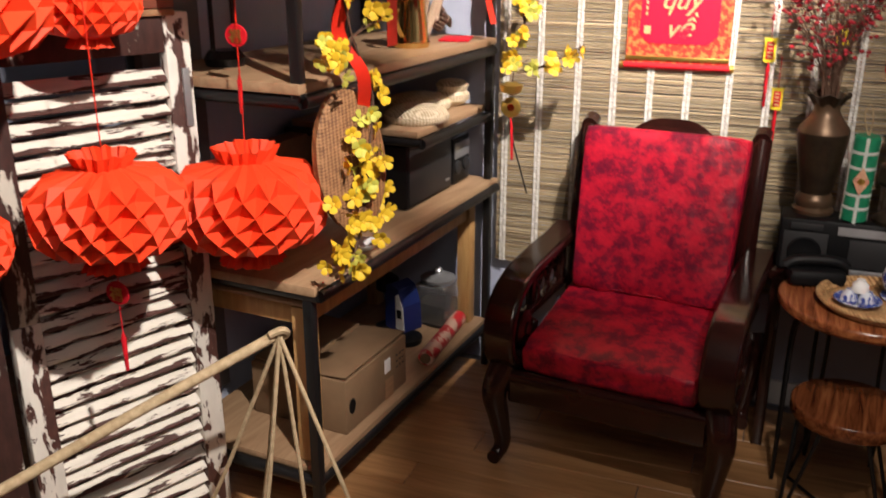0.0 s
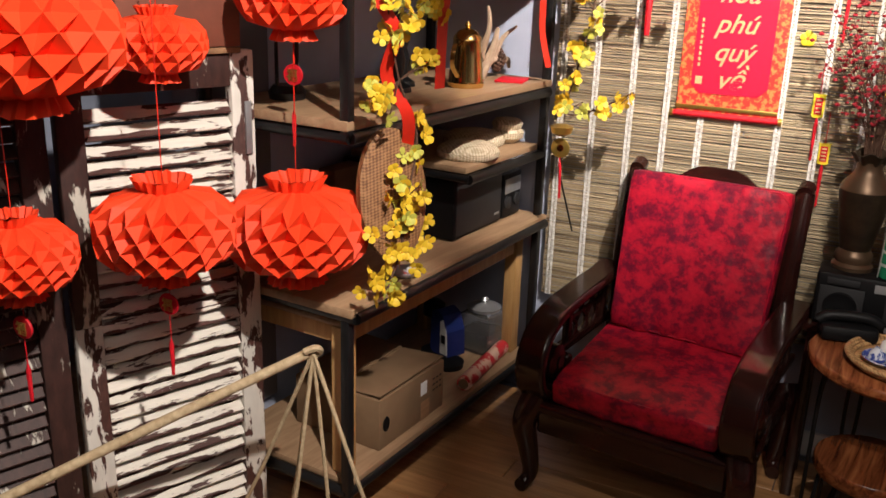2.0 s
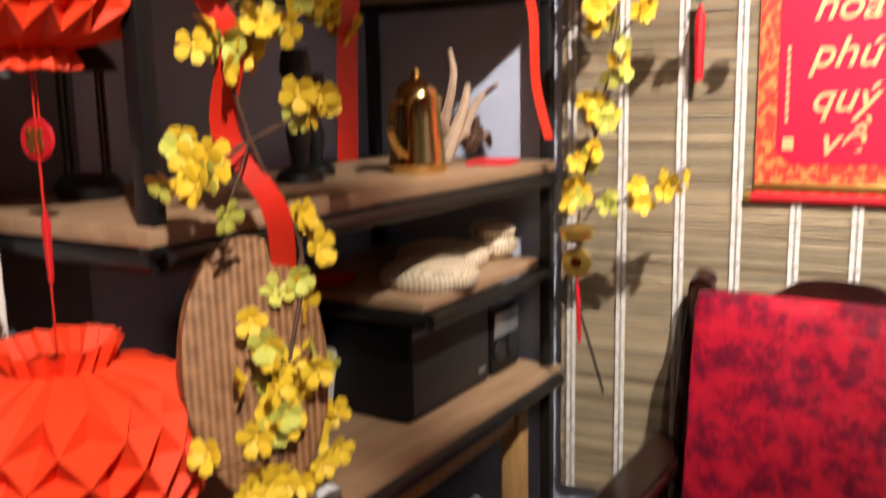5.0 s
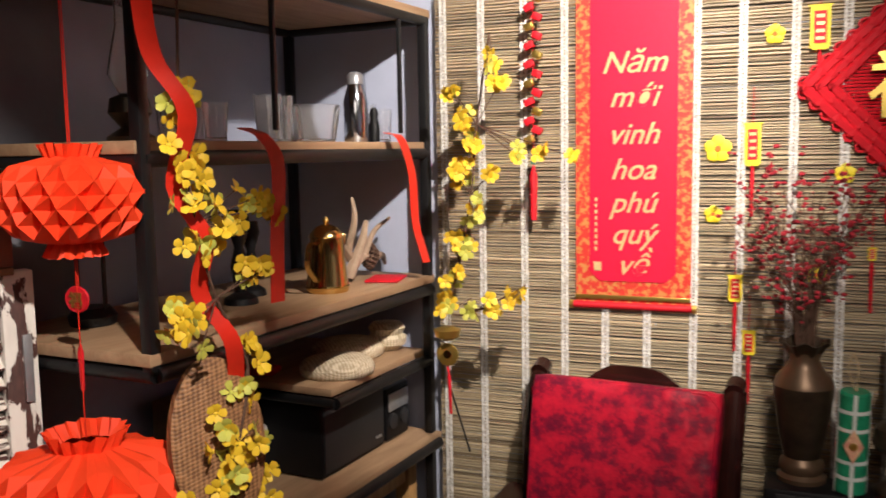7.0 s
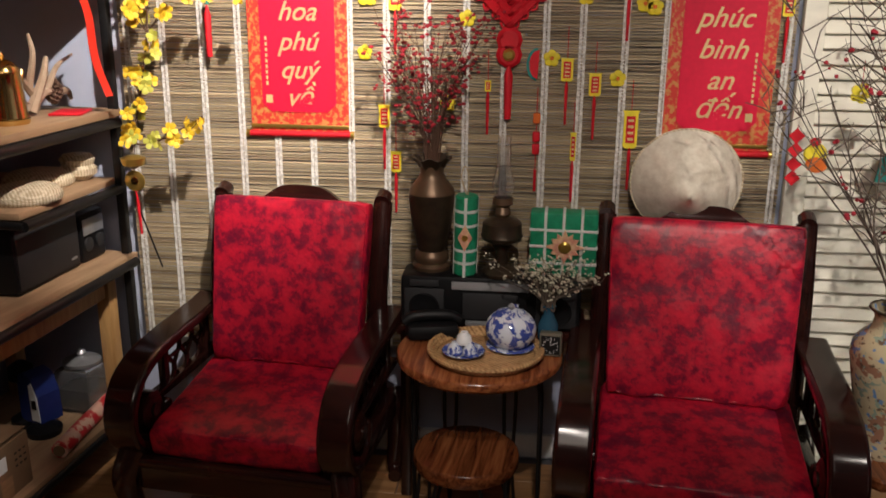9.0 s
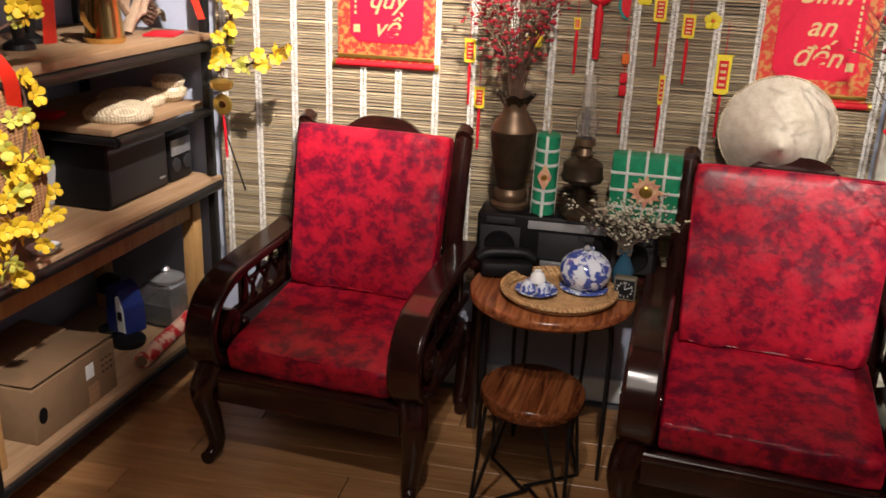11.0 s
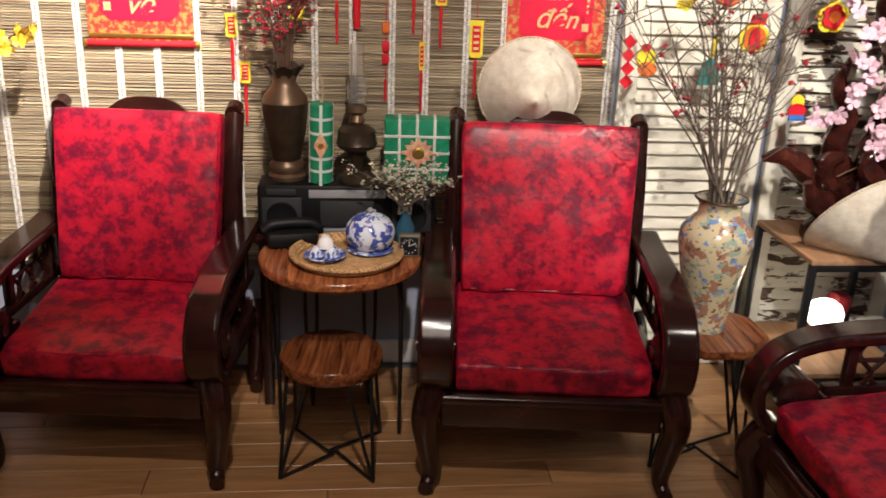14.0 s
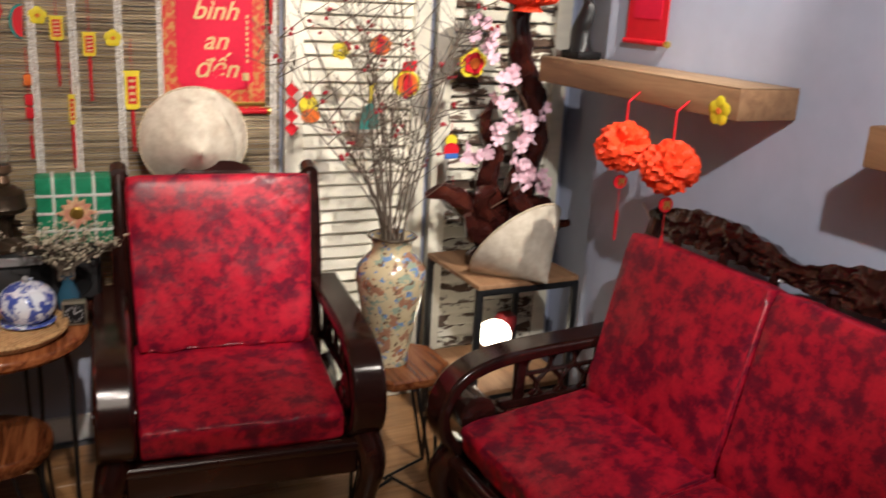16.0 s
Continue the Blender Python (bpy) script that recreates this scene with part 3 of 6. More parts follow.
def seat_set(name, m, label, category, width, units, group=""):
    """A dark wooden armchair or sofa with loose red cushions; width is that of the cushions."""
    top = thing(name, m, label, category, group)
    hw = width / 2 + 0.05
    hp = width / 2 + 0.012
    for s in (-1, 1):
        arm(top, s * (hw + 0.002), s)
        leg(top, s * (hw + 0.006), -0.35, s)
        leg(top, s * (hw + 0.0), 0.22, s)
        part("back_post", T(curve_pts([(s * hp, 0.16, 0.26), (s * hp, 0.19, 0.70), (s * hp, 0.262, 0.975)], 4), 0.024, 10, 1.3), LACQUER, top)
        part("finial", T([(s * hp, 0.242, 0.975), (s * hp, 0.282, 0.99)], 0.026, 14), LACQUER, top)
        part("side_apron", B((s * (hw + 0.0), -0.06, 0.295), (0.045, 0.54, 0.075), 0.012), LACQUER, top)
    part("front_apron", B((0, -0.345, 0.262), (2 * hw - 0.03, 0.045, 0.085), 0.012, None, 3), LACQUER, top)
    part("front_moulding", T([(-hw + 0.02, -0.352, 0.305), (hw - 0.02, -0.352, 0.305)], 0.020, 14), LACQUER, top)
    part("back_rail", B((0, 0.15, 0.40), (2 * hw - 0.04, 0.035, 0.07), 0.008), LACQUER, top)
    part("seat_deck", B((0, -0.09, 0.318), (2 * hw - 0.05, 0.48, 0.026), 0.004, pose(0, 0, 0, 6, 0, 0)), LACQUER, top)
    for k in range(3 * units):
        x = (k + 0.5) / (3 * units) * width - width / 2
        part("back_slat", T([(x, 0.165, 0.42), (x, 0.25, 0.95)], 0.014, 8), LACQUER, top)
    if units == 1:
        part("crest", strap(bmesh.new(), [(x, 0.262, 0.925 + 0.06 * math.exp(-(x / 0.12) ** 4)) for x in [hp * (k / 20 - 1) for k in range(41)]], (0, 0.15, 1), 0.06, 0.03), LACQUER, top)
    else:
        bm = bmesh.new()
        nx, nz = 220, 14
        grid = []
        for i in range(nx + 1):
            u = 2 * i / nx - 1
            hgt = 0.012 + 0.062 * abs(math.cos(u * 4.2)) * (1 - 0.35 * u * u) + 0.012 * noise.noise(Vector((u * 22, 3, 1)))
            col = []
            for k in range(nz + 1):
                w = k / nz
                q = Vector((u * hw * 20, w * 3.2, 5))
                relief = 0.5 - abs(noise.noise(q)) * 1.2 + 0.4 * noise.noise(q * 2.3)
                col.append(bm.verts.new((u * (hw - 0.03), 0.262 - (0.012 + 0.026 * relief) * (1 - 0.6 * w * w), 0.935 + w * (0.04 + hgt))))
            col += [bm.verts.new((u * (hw - 0.03), 0.285, 0.975 + hgt - 0.008)), bm.verts.new((u * (hw - 0.03), 0.285, 0.935))]
            grid.append(col)
        for a, b in zip(grid, grid[1:]):
            for k in range(len(a)):
                j = (k + 1) % len(a)
                bm.faces.new((a[k], b[k], b[j], a[j]))
        bm.faces.new(grid[0])
        bm.faces.new(grid[-1][::-1])
        part("crest", bm, LACQUER, top, "carved dark wooden crest")
    cw = width / units
    lift, bh = (0, 0.535) if units == 1 else (0.022, 0.49)
    back = pose(0, 0.125, 0.728 - (0.535 - bh) / 2, 77, 0, 0)
    for k in range(units):
        x = (k + 0.5) * cw - width / 2
        c = part("seat_cushion", cushion_bm(cw - 0.004, 0.50, 0.105), CUSHION, top)
        c.matrix_basis = pose(x, -0.108, 0.398 + lift, 7, 0, 0)
        part("piping", piping(cw - 0.020, 0.482, 0.040), CUSHION, c)
        tp = 0.06 if units == 1 else 0.02
        c = part("back_cushion", cushion_bm(cw - 0.004, bh, 0.080, tp), CUSHION, top)
        c.matrix_basis = Matrix.Translation((x, 0, 0)) @ back
        part("piping", piping(cw - 0.018, bh - 0.018, 0.029, 0.004, tp), CUSHION, c)
    return top


seat_set("armchair", pose(0.162, -0.365, 0, 0, 0, -6), "dark lacquered wooden armchair with red mottled cushions beside the shelf", "armchair", 0.53, 1, "armchairs")
seat_set("armchair", pose(1.440, -0.487, 0, 0, 0, -6), "dark lacquered wooden armchair with red mottled cushions under a conical hat", "armchair", 0.562, 1, "armchairs")
seat_set("sofa", pose(2.285, -1.885, 0, 0, 0, -90), "dark carved wooden sofa with red mottled cushions along the wall", "sofa", 1.60, 3)

# ---- paper lanterns ----
FU = "\u798f"


def lantern_bm(R, squash=0.80, cols=18, rows=9):
    bm = bmesh.new()
    rings = []
    for j in range(rows + 1):
        u = j / rows
        if j in (0, rows):
            r, z = 0.46 * R, (u - 0.5) * 2 * R * squash * 1.03
        elif j in (1, rows - 1):
            r, z = 0.36 * R, (u - 0.5) * 2 * R * squash * 1.02
        else:
            a = (u - 0.5) * 2 / (1 - 2.0 / rows)
            r, z = R * (1 - abs(a) ** 2.6) ** 0.5 * 0.97 + 0.10 * R, a * R * squash * 0.9
        ring = []
        for i in range(cols * 2):
            out = 1.03 if (i + j) % 2 == 0 else 0.80
            th = (i + rnd.uniform(-0.15, 0.15)) * math.pi / cols + 0.50 * u
            rr = r * (out if 1 < j < rows - 1 else (1.04 if i % 2 else 0.90)) * rnd.uniform(0.95, 1.03)
            ring.append(bm.verts.new((rr * math.cos(th), rr * math.sin(th), z + rnd.uniform(-0.02, 0.02) * R)))
        rings.append(ring)
    n = cols * 2
    for j, (a, b) in enumerate(zip(rings, rings[1:])):
        for i in range(n):
            k = (i + 1) % n
            if (i + j) % 2:
                bm.faces.new((a[i], a[k], b[i]))
                bm.faces.new((a[k], b[k], b[i]))
            else:
                bm.faces.new((a[i], a[k], b[k]))
                bm.faces.new((a[i], b[k], b[i]))
    return bm


def charm(parent, x, y, z, r=0.028):
    """The small round red tag with a gold sign, on a thread."""
    t = part("tag", lathe(bmesh.new(), [(r, -0.003), (r * 1.05, 0), (r, 0.003)], 16, pose(x, y, z, 90, 0, 0) @ Matrix.Diagonal((1, 0.9, 1, 1))), RED, parent, "round red charm with gold sign")
    letters(FU, r * 1.15, GOLD, t, pose(x, y - 0.005, z - r * 0.45, 90, 0, 0), "gold_sign", 0.001, 0, 0.02)
    part("thread", T([(x, y, z - r), (x, y, z - r - 0.10)], 0.0012, 5), RED, parent)
    part("tassel", T([(x, y, z - r - 0.06), (x, y, z - r - 0.075), (x, y, z - r - 0.15)], [0.002, 0.006, 0.004], 7), RED, parent)


def lantern(x, y, z, R, cord, tag=None, label="red honeycomb tissue-paper lantern hung on a cord"):
    top = thing("paper_lantern", pose(x, y, z), label, "lantern", "red paper lanterns")
    part("paper", lantern_bm(R), PAPER_RED, top, smooth=False).rotation_euler = (0, 0, rnd.uniform(0, 3))
    part("cord", T([(0, 0, R * 0.72), (0, 0, cord - z)], 0.0013, 5), RIBBON, top)
    if tag:
        part("thread", T([(0, 0, -R * 0.8), (0, 0, tag - z + 0.02)], 0.0013, 5), RIBBON, top)
        charm(top, 0, -0.005, tag - z)


lantern(-0.66, -1.28, 0.96, 0.172, 2.0)
lantern(-0.736, -1.664, 1.043, 0.145, 2.0, 0.865)
lantern(-0.934, -1.897, 1.007, 0.117, 2.0, 0.847)
lantern(-0.852, -1.890, 1.470, 0.180, 2.2)
lantern(-0.822, -1.563, 1.436, 0.101, 2.2)
lantern(-0.665, -1.27, 1.545, 0.128, 2.2, 1.355)
for (x, y, z) in ((2.43, -1.02, 1.175), (2.43, -1.22, 1.155)):
    top = thing("paper_lantern", pose(x, y, z), "small red crumpled paper lantern hung under the wooden beam", "lantern", "red paper lanterns")
    bm = bmesh.new()
    bmesh.ops.create_icosphere(bm, subdivisions=4, radius=0.070)
    for v_ in bm.verts:
        q = v_.co * 38 + Vector((y * 30, 0, 0))
        v_.co *= 0.86 + 0.34 * (1 - 2.2 * abs(noise.noise(q))) + rnd.uniform(-0.02, 0.02)
        v_.co.z *= 0.92
    part("paper", bm, PAPER_RED, top, smooth=False)
    part("cord", T([(0, 0, 0.05), (0, 0, 1.30 - z), (0.04, 0, 1.33 - z)], 0.003, 5), RED, top)
    charm(top, 0, -0.002, -0.10, 0.022)

# ---- yoke pole with ropes ----
y = thing("carrying_pole", pose(0, 0, 0), "bamboo carrying pole with rope slings at its end", "pole")
part("shaft", T(curve_pts([(-0.500, -1.460, 0.715), (-0.717, -1.688, 0.594), (-0.882, -1.885, 0.499), (-0.982, -2.003, 0.442)], 6), 0.0125, 10), ROPE, y)
part("knot", T(curve_pts([(-0.50, -1.475, 0.725), (-0.475, -1.46, 0.735), (-0.48, -1.44, 0.715), (-0.505, -1.46, 0.70)], 4), 0.009, 7), ROPE, y)
for q in ((-0.20, -1.47, 0.02), (-0.44, -1.44, 0.02), (-0.62, -1.44, 0.02), (-0.80, -1.50, 0.02), (-0.56, -1.52, 0.02)):
    e = Vector((-0.485, -1.46, 0.72))
    d = Vector(q) - e
    part("rope", T([e, e + d * 0.5 + Vector((0.006, 0, -0.004)), e + d], 0.0052, 7), ROPE, y)


# ---- flower garlands ----
def flower_bm(R, petals=5):
    bm = bmesh.new()
    for k in range(petals):
        a = k * 2 * math.pi / petals + rnd.uniform(-0.15, 0.15)
        m = pose(0, 0, 0, 0, 0, math.degrees(a)) @ pose(0, 0, 0, 0, -rnd.uniform(12, 40), 0)
        pts = [(0.1, 0, 0), (0.45, -0.30, 0.05), (0.85, -0.34, 0.0), (1.0, 0, -0.06), (0.85, 0.34, 0.0), (0.45, 0.30, 0.05)]
        vs = [bm.verts.new(m @ Vector(p) * R) for p in pts]
        c = bm.verts.new(m @ Vector((0.55, 0, 0.10)) * R)
        for i in range(6):
            bm.faces.new((vs[i], vs[(i + 1) % 6], c))
    lathe(bm, [(0.16 * R, 0.0), (0.18 * R, 0.1 * R), (0.06 * R, 0.18 * R)], 7)
    return bm


def garland(name, label, clusters, stem, size=0.027, mats=(YELLOW, YELLOW, YELLOW, YELLOW_G)):
    top = thing(name, pose(0, 0, 0), label, "garland", "yellow flower garlands")
    part("stem", T(curve_pts(stem, 6), 0.003, 6), STEM, top)
    kinds = []
    for (cx, cy, cz, spread, n) in clusters:
        for k in range(round(n * 1.25)):
            p = Vector((cx + rnd.gauss(0, spread * 0.5), cy + rnd.gauss(0, spread), cz + rnd.gauss(0, spread)))
            m = Matrix.Translation(p) @ Euler((radians(90 + rnd.uniform(-50, 50)), rnd.uniform(0, 6), radians(35 + rnd.uniform(-60, 60)))).to_matrix().to_4x4() @ Matrix.Scale(rnd.uniform(0.8, 1.15), 4)
            if len(kinds) < len(mats) * 2:
                f = part("flower", flower_bm(size), mats[len(kinds) % len(mats)], top)
                f.matrix_basis = m
                kinds.append(f)
            else:
                f = again(rnd.choice(kinds), "flower", top, m)
            near = min(stem, key=lambda q: (Vector(q) - p).length)
            if k % 3 == 0:
                part("twig", T([near, p], 0.0015, 4), STEM, top)


garland("yellow_garland", "yellow artificial apricot-blossom garland hanging on the shelf's front",
        [(-0.43, -1.23, 1.74, 0.015, 3), (-0.43, -1.24, 1.69, 0.02, 4), (-0.43, -1.24, 1.61, 0.015, 3), (-0.43, -1.22, 1.55, 0.03, 7), (-0.43, -1.19, 1.48, 0.03, 9), (-0.43, -1.04, 1.53, 0.02, 5), (-0.43, -0.97, 1.52, 0.02, 4), (-0.43, -1.04, 1.39, 0.02, 6),
         (-0.42, -1.27, 1.315, 0.025, 10), (-0.42, -1.05, 1.22, 0.015, 3), (-0.42, -1.08, 1.16, 0.02, 4), (-0.42, -1.17, 1.08, 0.03, 6), (-0.42, -1.09, 1.03, 0.025, 5), (-0.42, -1.14, 0.99, 0.03, 8), (-0.42, -1.02, 0.96, 0.025, 5), (-0.42, -1.20, 0.91, 0.03, 6), (-0.42, -1.13, 0.88, 0.03, 6), (-0.42, -1.29, 0.84, 0.025, 6), (-0.42, -1.18, 0.82, 0.02, 4)],
        [(-0.44, -1.22, 1.95), (-0.44, -1.23, 1.7), (-0.43, -1.21, 1.5), (-0.43, -1.16, 1.35), (-0.42, -1.08, 1.2), (-0.42, -1.12, 1.05), (-0.42, -1.15, 0.92), (-0.42, -1.22, 0.82)])
garland("yellow_garland", "yellow artificial apricot-blossom garland hanging in front of the blind",
        [(-0.18, -0.2, 1.87, 0.02, 5), (-0.31, -0.2, 1.80, 0.015, 3), (-0.17, -0.2, 1.80, 0.015, 4), (-0.28, -0.2, 1.72, 0.02, 5), (-0.25, -0.2, 1.65, 0.025, 7), (-0.29, -0.2, 1.57, 0.025, 7), (-0.20, -0.2, 1.58, 0.015, 3), (-0.12, -0.2, 1.62, 0.018, 4), (-0.05, -0.2, 1.625, 0.012, 2), (0.03, -0.2, 1.62, 0.012, 2), (-0.24, -0.2, 1.46, 0.02, 5), (-0.29, -0.2, 1.36, 0.025, 8), (-0.31, -0.2, 1.27, 0.02, 5), (-0.33, -0.2, 1.18, 0.02, 5),
         (-0.11, -0.2, 1.235, 0.012, 2), (-0.15, -0.2, 1.215, 0.014, 3), (-0.20, -0.2, 1.19, 0.014, 3), (-0.26, -0.2, 1.16, 0.014, 3)],
        [(-0.20, -0.19, 1.95), (-0.24, -0.19, 1.7), (-0.26, -0.19, 1.5), (-0.30, -0.19, 1.3), (-0.33, -0.19, 1.16), (-0.24, -0.19, 1.17), (-0.10, -0.19, 1.245)], 0.026)
c = thing("gold_coin_charm", pose(-0.33, -0.215, 1.10), "gold ingot and coin charm hanging under the garland", "charm")
part("thread", T([(0, 0.005, 0.0), (0, 0.025, 0.062), (0, 0.205, 0.07)], 0.002, 5), STEM, c)
part("ingot", L([(0.015, -0.02), (0.034, -0.01), (0.04, 0.012), (0.03, 0.014), (0.02, 0.02)], 18), GOLD, c)
part("coin", lathe(bmesh.new(), [(0.03, -0.002), (0.034, 0), (0.03, 0.002)], 24, pose(0, 0, -0.063, 90, 0, 0)), GOLD, c)
part("boss", lathe(bmesh.new(), [(0.012, -0.004), (0.015, 0), (0.012, 0.004)], 8, pose(0, 0, -0.063, 90, 0, 0)), BRASS, c)
part("tassel", T([(0.0, 0, -0.095), (0.004, 0, -0.13), (0.008, 0, -0.24)], [0.0015, 0.005, 0.004], 6), RED, c)
part("stick", T([(0.0, 0.02, -0.17), (0.055, 0.03, -0.36)], 0.003, 5), STEEL, c)


def ribbon(label, path, width, wd=(0.25, 1, 0)):
    b = solid("red_ribbon", strap(bmesh.new(), curve_pts(path, 6), wd, width, 0.0012), RIBBON, label, "ribbon", group="red ribbons")
    return b


ribbon("wide red satin ribbon draped over the shelf", [(-0.41, -1.36, 1.93), (-0.43, -1.31, 1.80), (-0.40, -1.26, 1.70), (-0.45, -1.24, 1.57), (-0.42, -1.20, 1.47), (-0.46, -1.17, 1.36), (-0.42, -1.13, 1.26), (-0.45, -1.08, 1.14)], 0.034, (0.75, 0.9, 0.1))
ribbon("red satin ribbon hanging from the upper board", [(-0.46, -1.0, 1.68), (-0.42, -0.99, 1.66), (-0.42, -0.94, 1.60), (-0.425, -0.945, 1.45), (-0.42, -0.96, 1.31)], 0.04)
ribbon("red satin ribbon hanging from the upper board", [(-0.46, -0.32, 1.68), (-0.42, -0.31, 1.66), (-0.42, -0.24, 1.56), (-0.425, -0.21, 1.42), (-0.41, -0.17, 1.30)], 0.035)


# ---- things on the shelf ----
k = thing("brass_kettle", pose(-0.59, -0.445, 1.247, 0, 0, 20), "small polished brass coffee pot on the wooden board", "coffee pot")
part("body", L([(0.056, 0), (0.060, 0.008), (0.058, 0.02), (0.050, 0.10), (0.046, 0.145), (0.048, 0.150)], 32), BRASS, k)
part("base_ring", L([(0.059, 0.012), (0.062, 0.016), (0.059, 0.020)], 32), BRASS, k)
part("lid", L([(0.048, 0.150), (0.046, 0.160), (0.030, 0.178), (0.012, 0.186)], 28), BRASS, k)
part("knob", L([(0.006, 0.185), (0.011, 0.195), (0.006, 0.206), (0.001, 0.208)], 14), BRASS, k)
part("handle", strap(bmesh.new(), curve_pts([(-0.015, -0.045, 0.14), (-0.03, -0.092, 0.135), (-0.035, -0.098, 0.08), (-0.02, -0.055, 0.035)], 6), (1, 0, 0), 0.014, 0.006), BRASS, k)
part("spout", T(curve_pts([(0.02, 0.045, 0.09), (0.03, 0.075, 0.125), (0.035, 0.085, 0.15)], 4), [0.016, 0.015, 0.014, 0.012, 0.011, 0.010, 0.009, 0.008, 0.007], 10), BRASS, k)
dw = thing("driftwood", pose(-0.62, -0.27, 1.247) @ Matrix.Scale(1.25, 4), "dry pale driftwood piece on the wooden board", "driftwood")
for a, b_, r in (((0, 0, 0.01), (0.02, 0.06, 0.14), 0.016), ((0, 0.02, 0.05), (0.0, -0.10, 0.12), 0.012), ((0, 0.0, 0.02), (0.0, 0.13, 0.05), 0.016), ((0, 0.08, 0.05), (0.03, 0.17, 0.14), 0.010), ((0, 0.0, 0.07), (0.02, -0.01, 0.2), 0.011), ((0, 0.1, 0.04), (0, 0.2, 0.02), 0.014)):
    a, b_ = Vector(a), Vector(b_)
    part("limb", T(curve_pts([a, (a + b_) / 2 + Vector((rnd.uniform(-0.02, 0.02), rnd.uniform(-0.02, 0.02), 0.015)), b_], 4), [r * (1 - 0.08 * i) for i in range(9)], 7), DRIFT, dw)
bm = bmesh.new()
for i in range(60):
    a, z = i * 2.4, 0.008 + 0.0013 * i
    r = 0.026 * math.sin((i + 6) / 66 * 3.0)
    box(bm, (r * math.cos(a), r * math.sin(a), z), (0.014, 0.012, 0.006), 0, pose(0, 0, 0, 0, -30, math.degrees(a)))
solid("pine_cone", bm, STEM, "dark pine cone on the wooden board", "pine cone", pose(-0.62, -0.13, 1.262), smooth=False)
solid("red_cloth", B((0, 0, 0.004), (0.10, 0.13, 0.007), 0.003), RED, "folded dark red cloth on the board", "cloth", pose(-0.53, -0.20, 1.247, 0, 0, 12))
for (x, y, r, z) in ((-0.585, -0.415, 0.105, 1.012), (-0.665, -0.20, 0.110, 1.012)):
    b = thing("round_basket", pose(x, y, z), "pale round woven reed basket on the short board", "basket", "reed baskets")
    rim_bm = L([(r * 0.96, 0), (r * 1.0, 0.004), (r * 1.02, 0.014), (r * 1.0, 0.024), (r * 0.97, 0.026)], 96)
    for v_ in rim_bm.verts:
        k_ = 1 + 0.012 * math.sin(math.atan2(v_.co.y, v_.co.x) * 48)
        v_.co.x, v_.co.y = v_.co.x * k_, v_.co.y * k_
    part("rim", rim_bm, WICKER_PALE, b)
    part("lid", L([(r * 0.985, 0.024), (r * 0.93, 0.034), (r * 0.75, 0.044), (r * 0.45, 0.051), (r * 0.1, 0.053)], 48), WICKER_PALE, b)
b = thing("small_basket", pose(-0.58, -0.10, 1.012), "small pale rattan bowl set among the baskets", "basket")
part("bowl", L([(0.035, 0.0), (0.06, 0.02), (0.062, 0.04), (0.05, 0.05), (0.058, 0.07), (0.045, 0.085), (0.02, 0.09)], 26), WICKER_PALE, b)
s = thing("black_speaker", SHELF @ pose(-0.70, -0.40, 0.747), "black box speaker standing on the long board", "speaker")
part("cabinet", B((0, 0, 0.110), (0.36, 0.33, 0.215), 0.008), BLACK, s)
part("grille", B((0.182, 0.0, 0.110), (0.006, 0.31, 0.19), 0.004), GREY_D, s)
part("badge", B((0.187, 0.12, 0.04), (0.003, 0.03, 0.008), 0.001), SILVER, s)
r_ = thing("small_radio", SHELF @ pose(-0.62, -0.15, 0.747), "small black radio with a silver dial panel beside the speaker", "radio")
part("case", B((0, 0, 0.085), (0.20, 0.14, 0.165), 0.008), BLACK, r_)
part("panel", B((0.102, 0, 0.12), (0.004, 0.12, 0.055), 0.002), SILVER, r_)
for yy in (-0.035, 0.035):
    part("dial", lathe(bmesh.new(), [(0.024, 0), (0.024, 0.006), (0.018, 0.009)], 20, pose(0.1, yy, 0.06, 0, 90, 0)), GREY_D, r_)
pl = thing("woven_tray", pose(-0.47, -1.135, 0.925, 0, 0, 0), "brown oval woven tray leaning on the shelf", "tray")
part("base", lathe(bmesh.new(), [(0.16, 0), (0.17, 0.012), (0.16, 0.02), (0.05, 0.014)], 40, pose(0, 0, 0.125, 82, 0, 62) @ Matrix.Diagonal((0.55, 0.95, 1, 1))), WICKER_DK, pl)
part("rim", lathe(bmesh.new(), [(0.165, -0.004), (0.182, 0.006), (0.182, 0.026), (0.166, 0.03)], 40, pose(0, 0, 0.125, 82, 0, 62) @ Matrix.Diagonal((0.55, 0.95, 1, 1))), WICKER_DK, pl)
d = thing("white_dish", pose(-0.53, -0.93, 0.747), "small white dish with a red mark on the board", "dish")
part("bowl", L([(0.02, 0), (0.035, 0.008), (0.045, 0.022), (0.042, 0.022), (0.03, 0.01), (0.01, 0.006)], 24), WHITE_P, d)
solid("tissue_pack", B((0, 0, 0.07), (0.03, 0.16, 0.14), 0.012), plain("white_plastic_film", (0.62, 0.62, 0.63), 0.5), "crumpled white plastic pack standing on the board", "pack", pose(-0.80, -0.60, 0.747, 0, 10, -24))


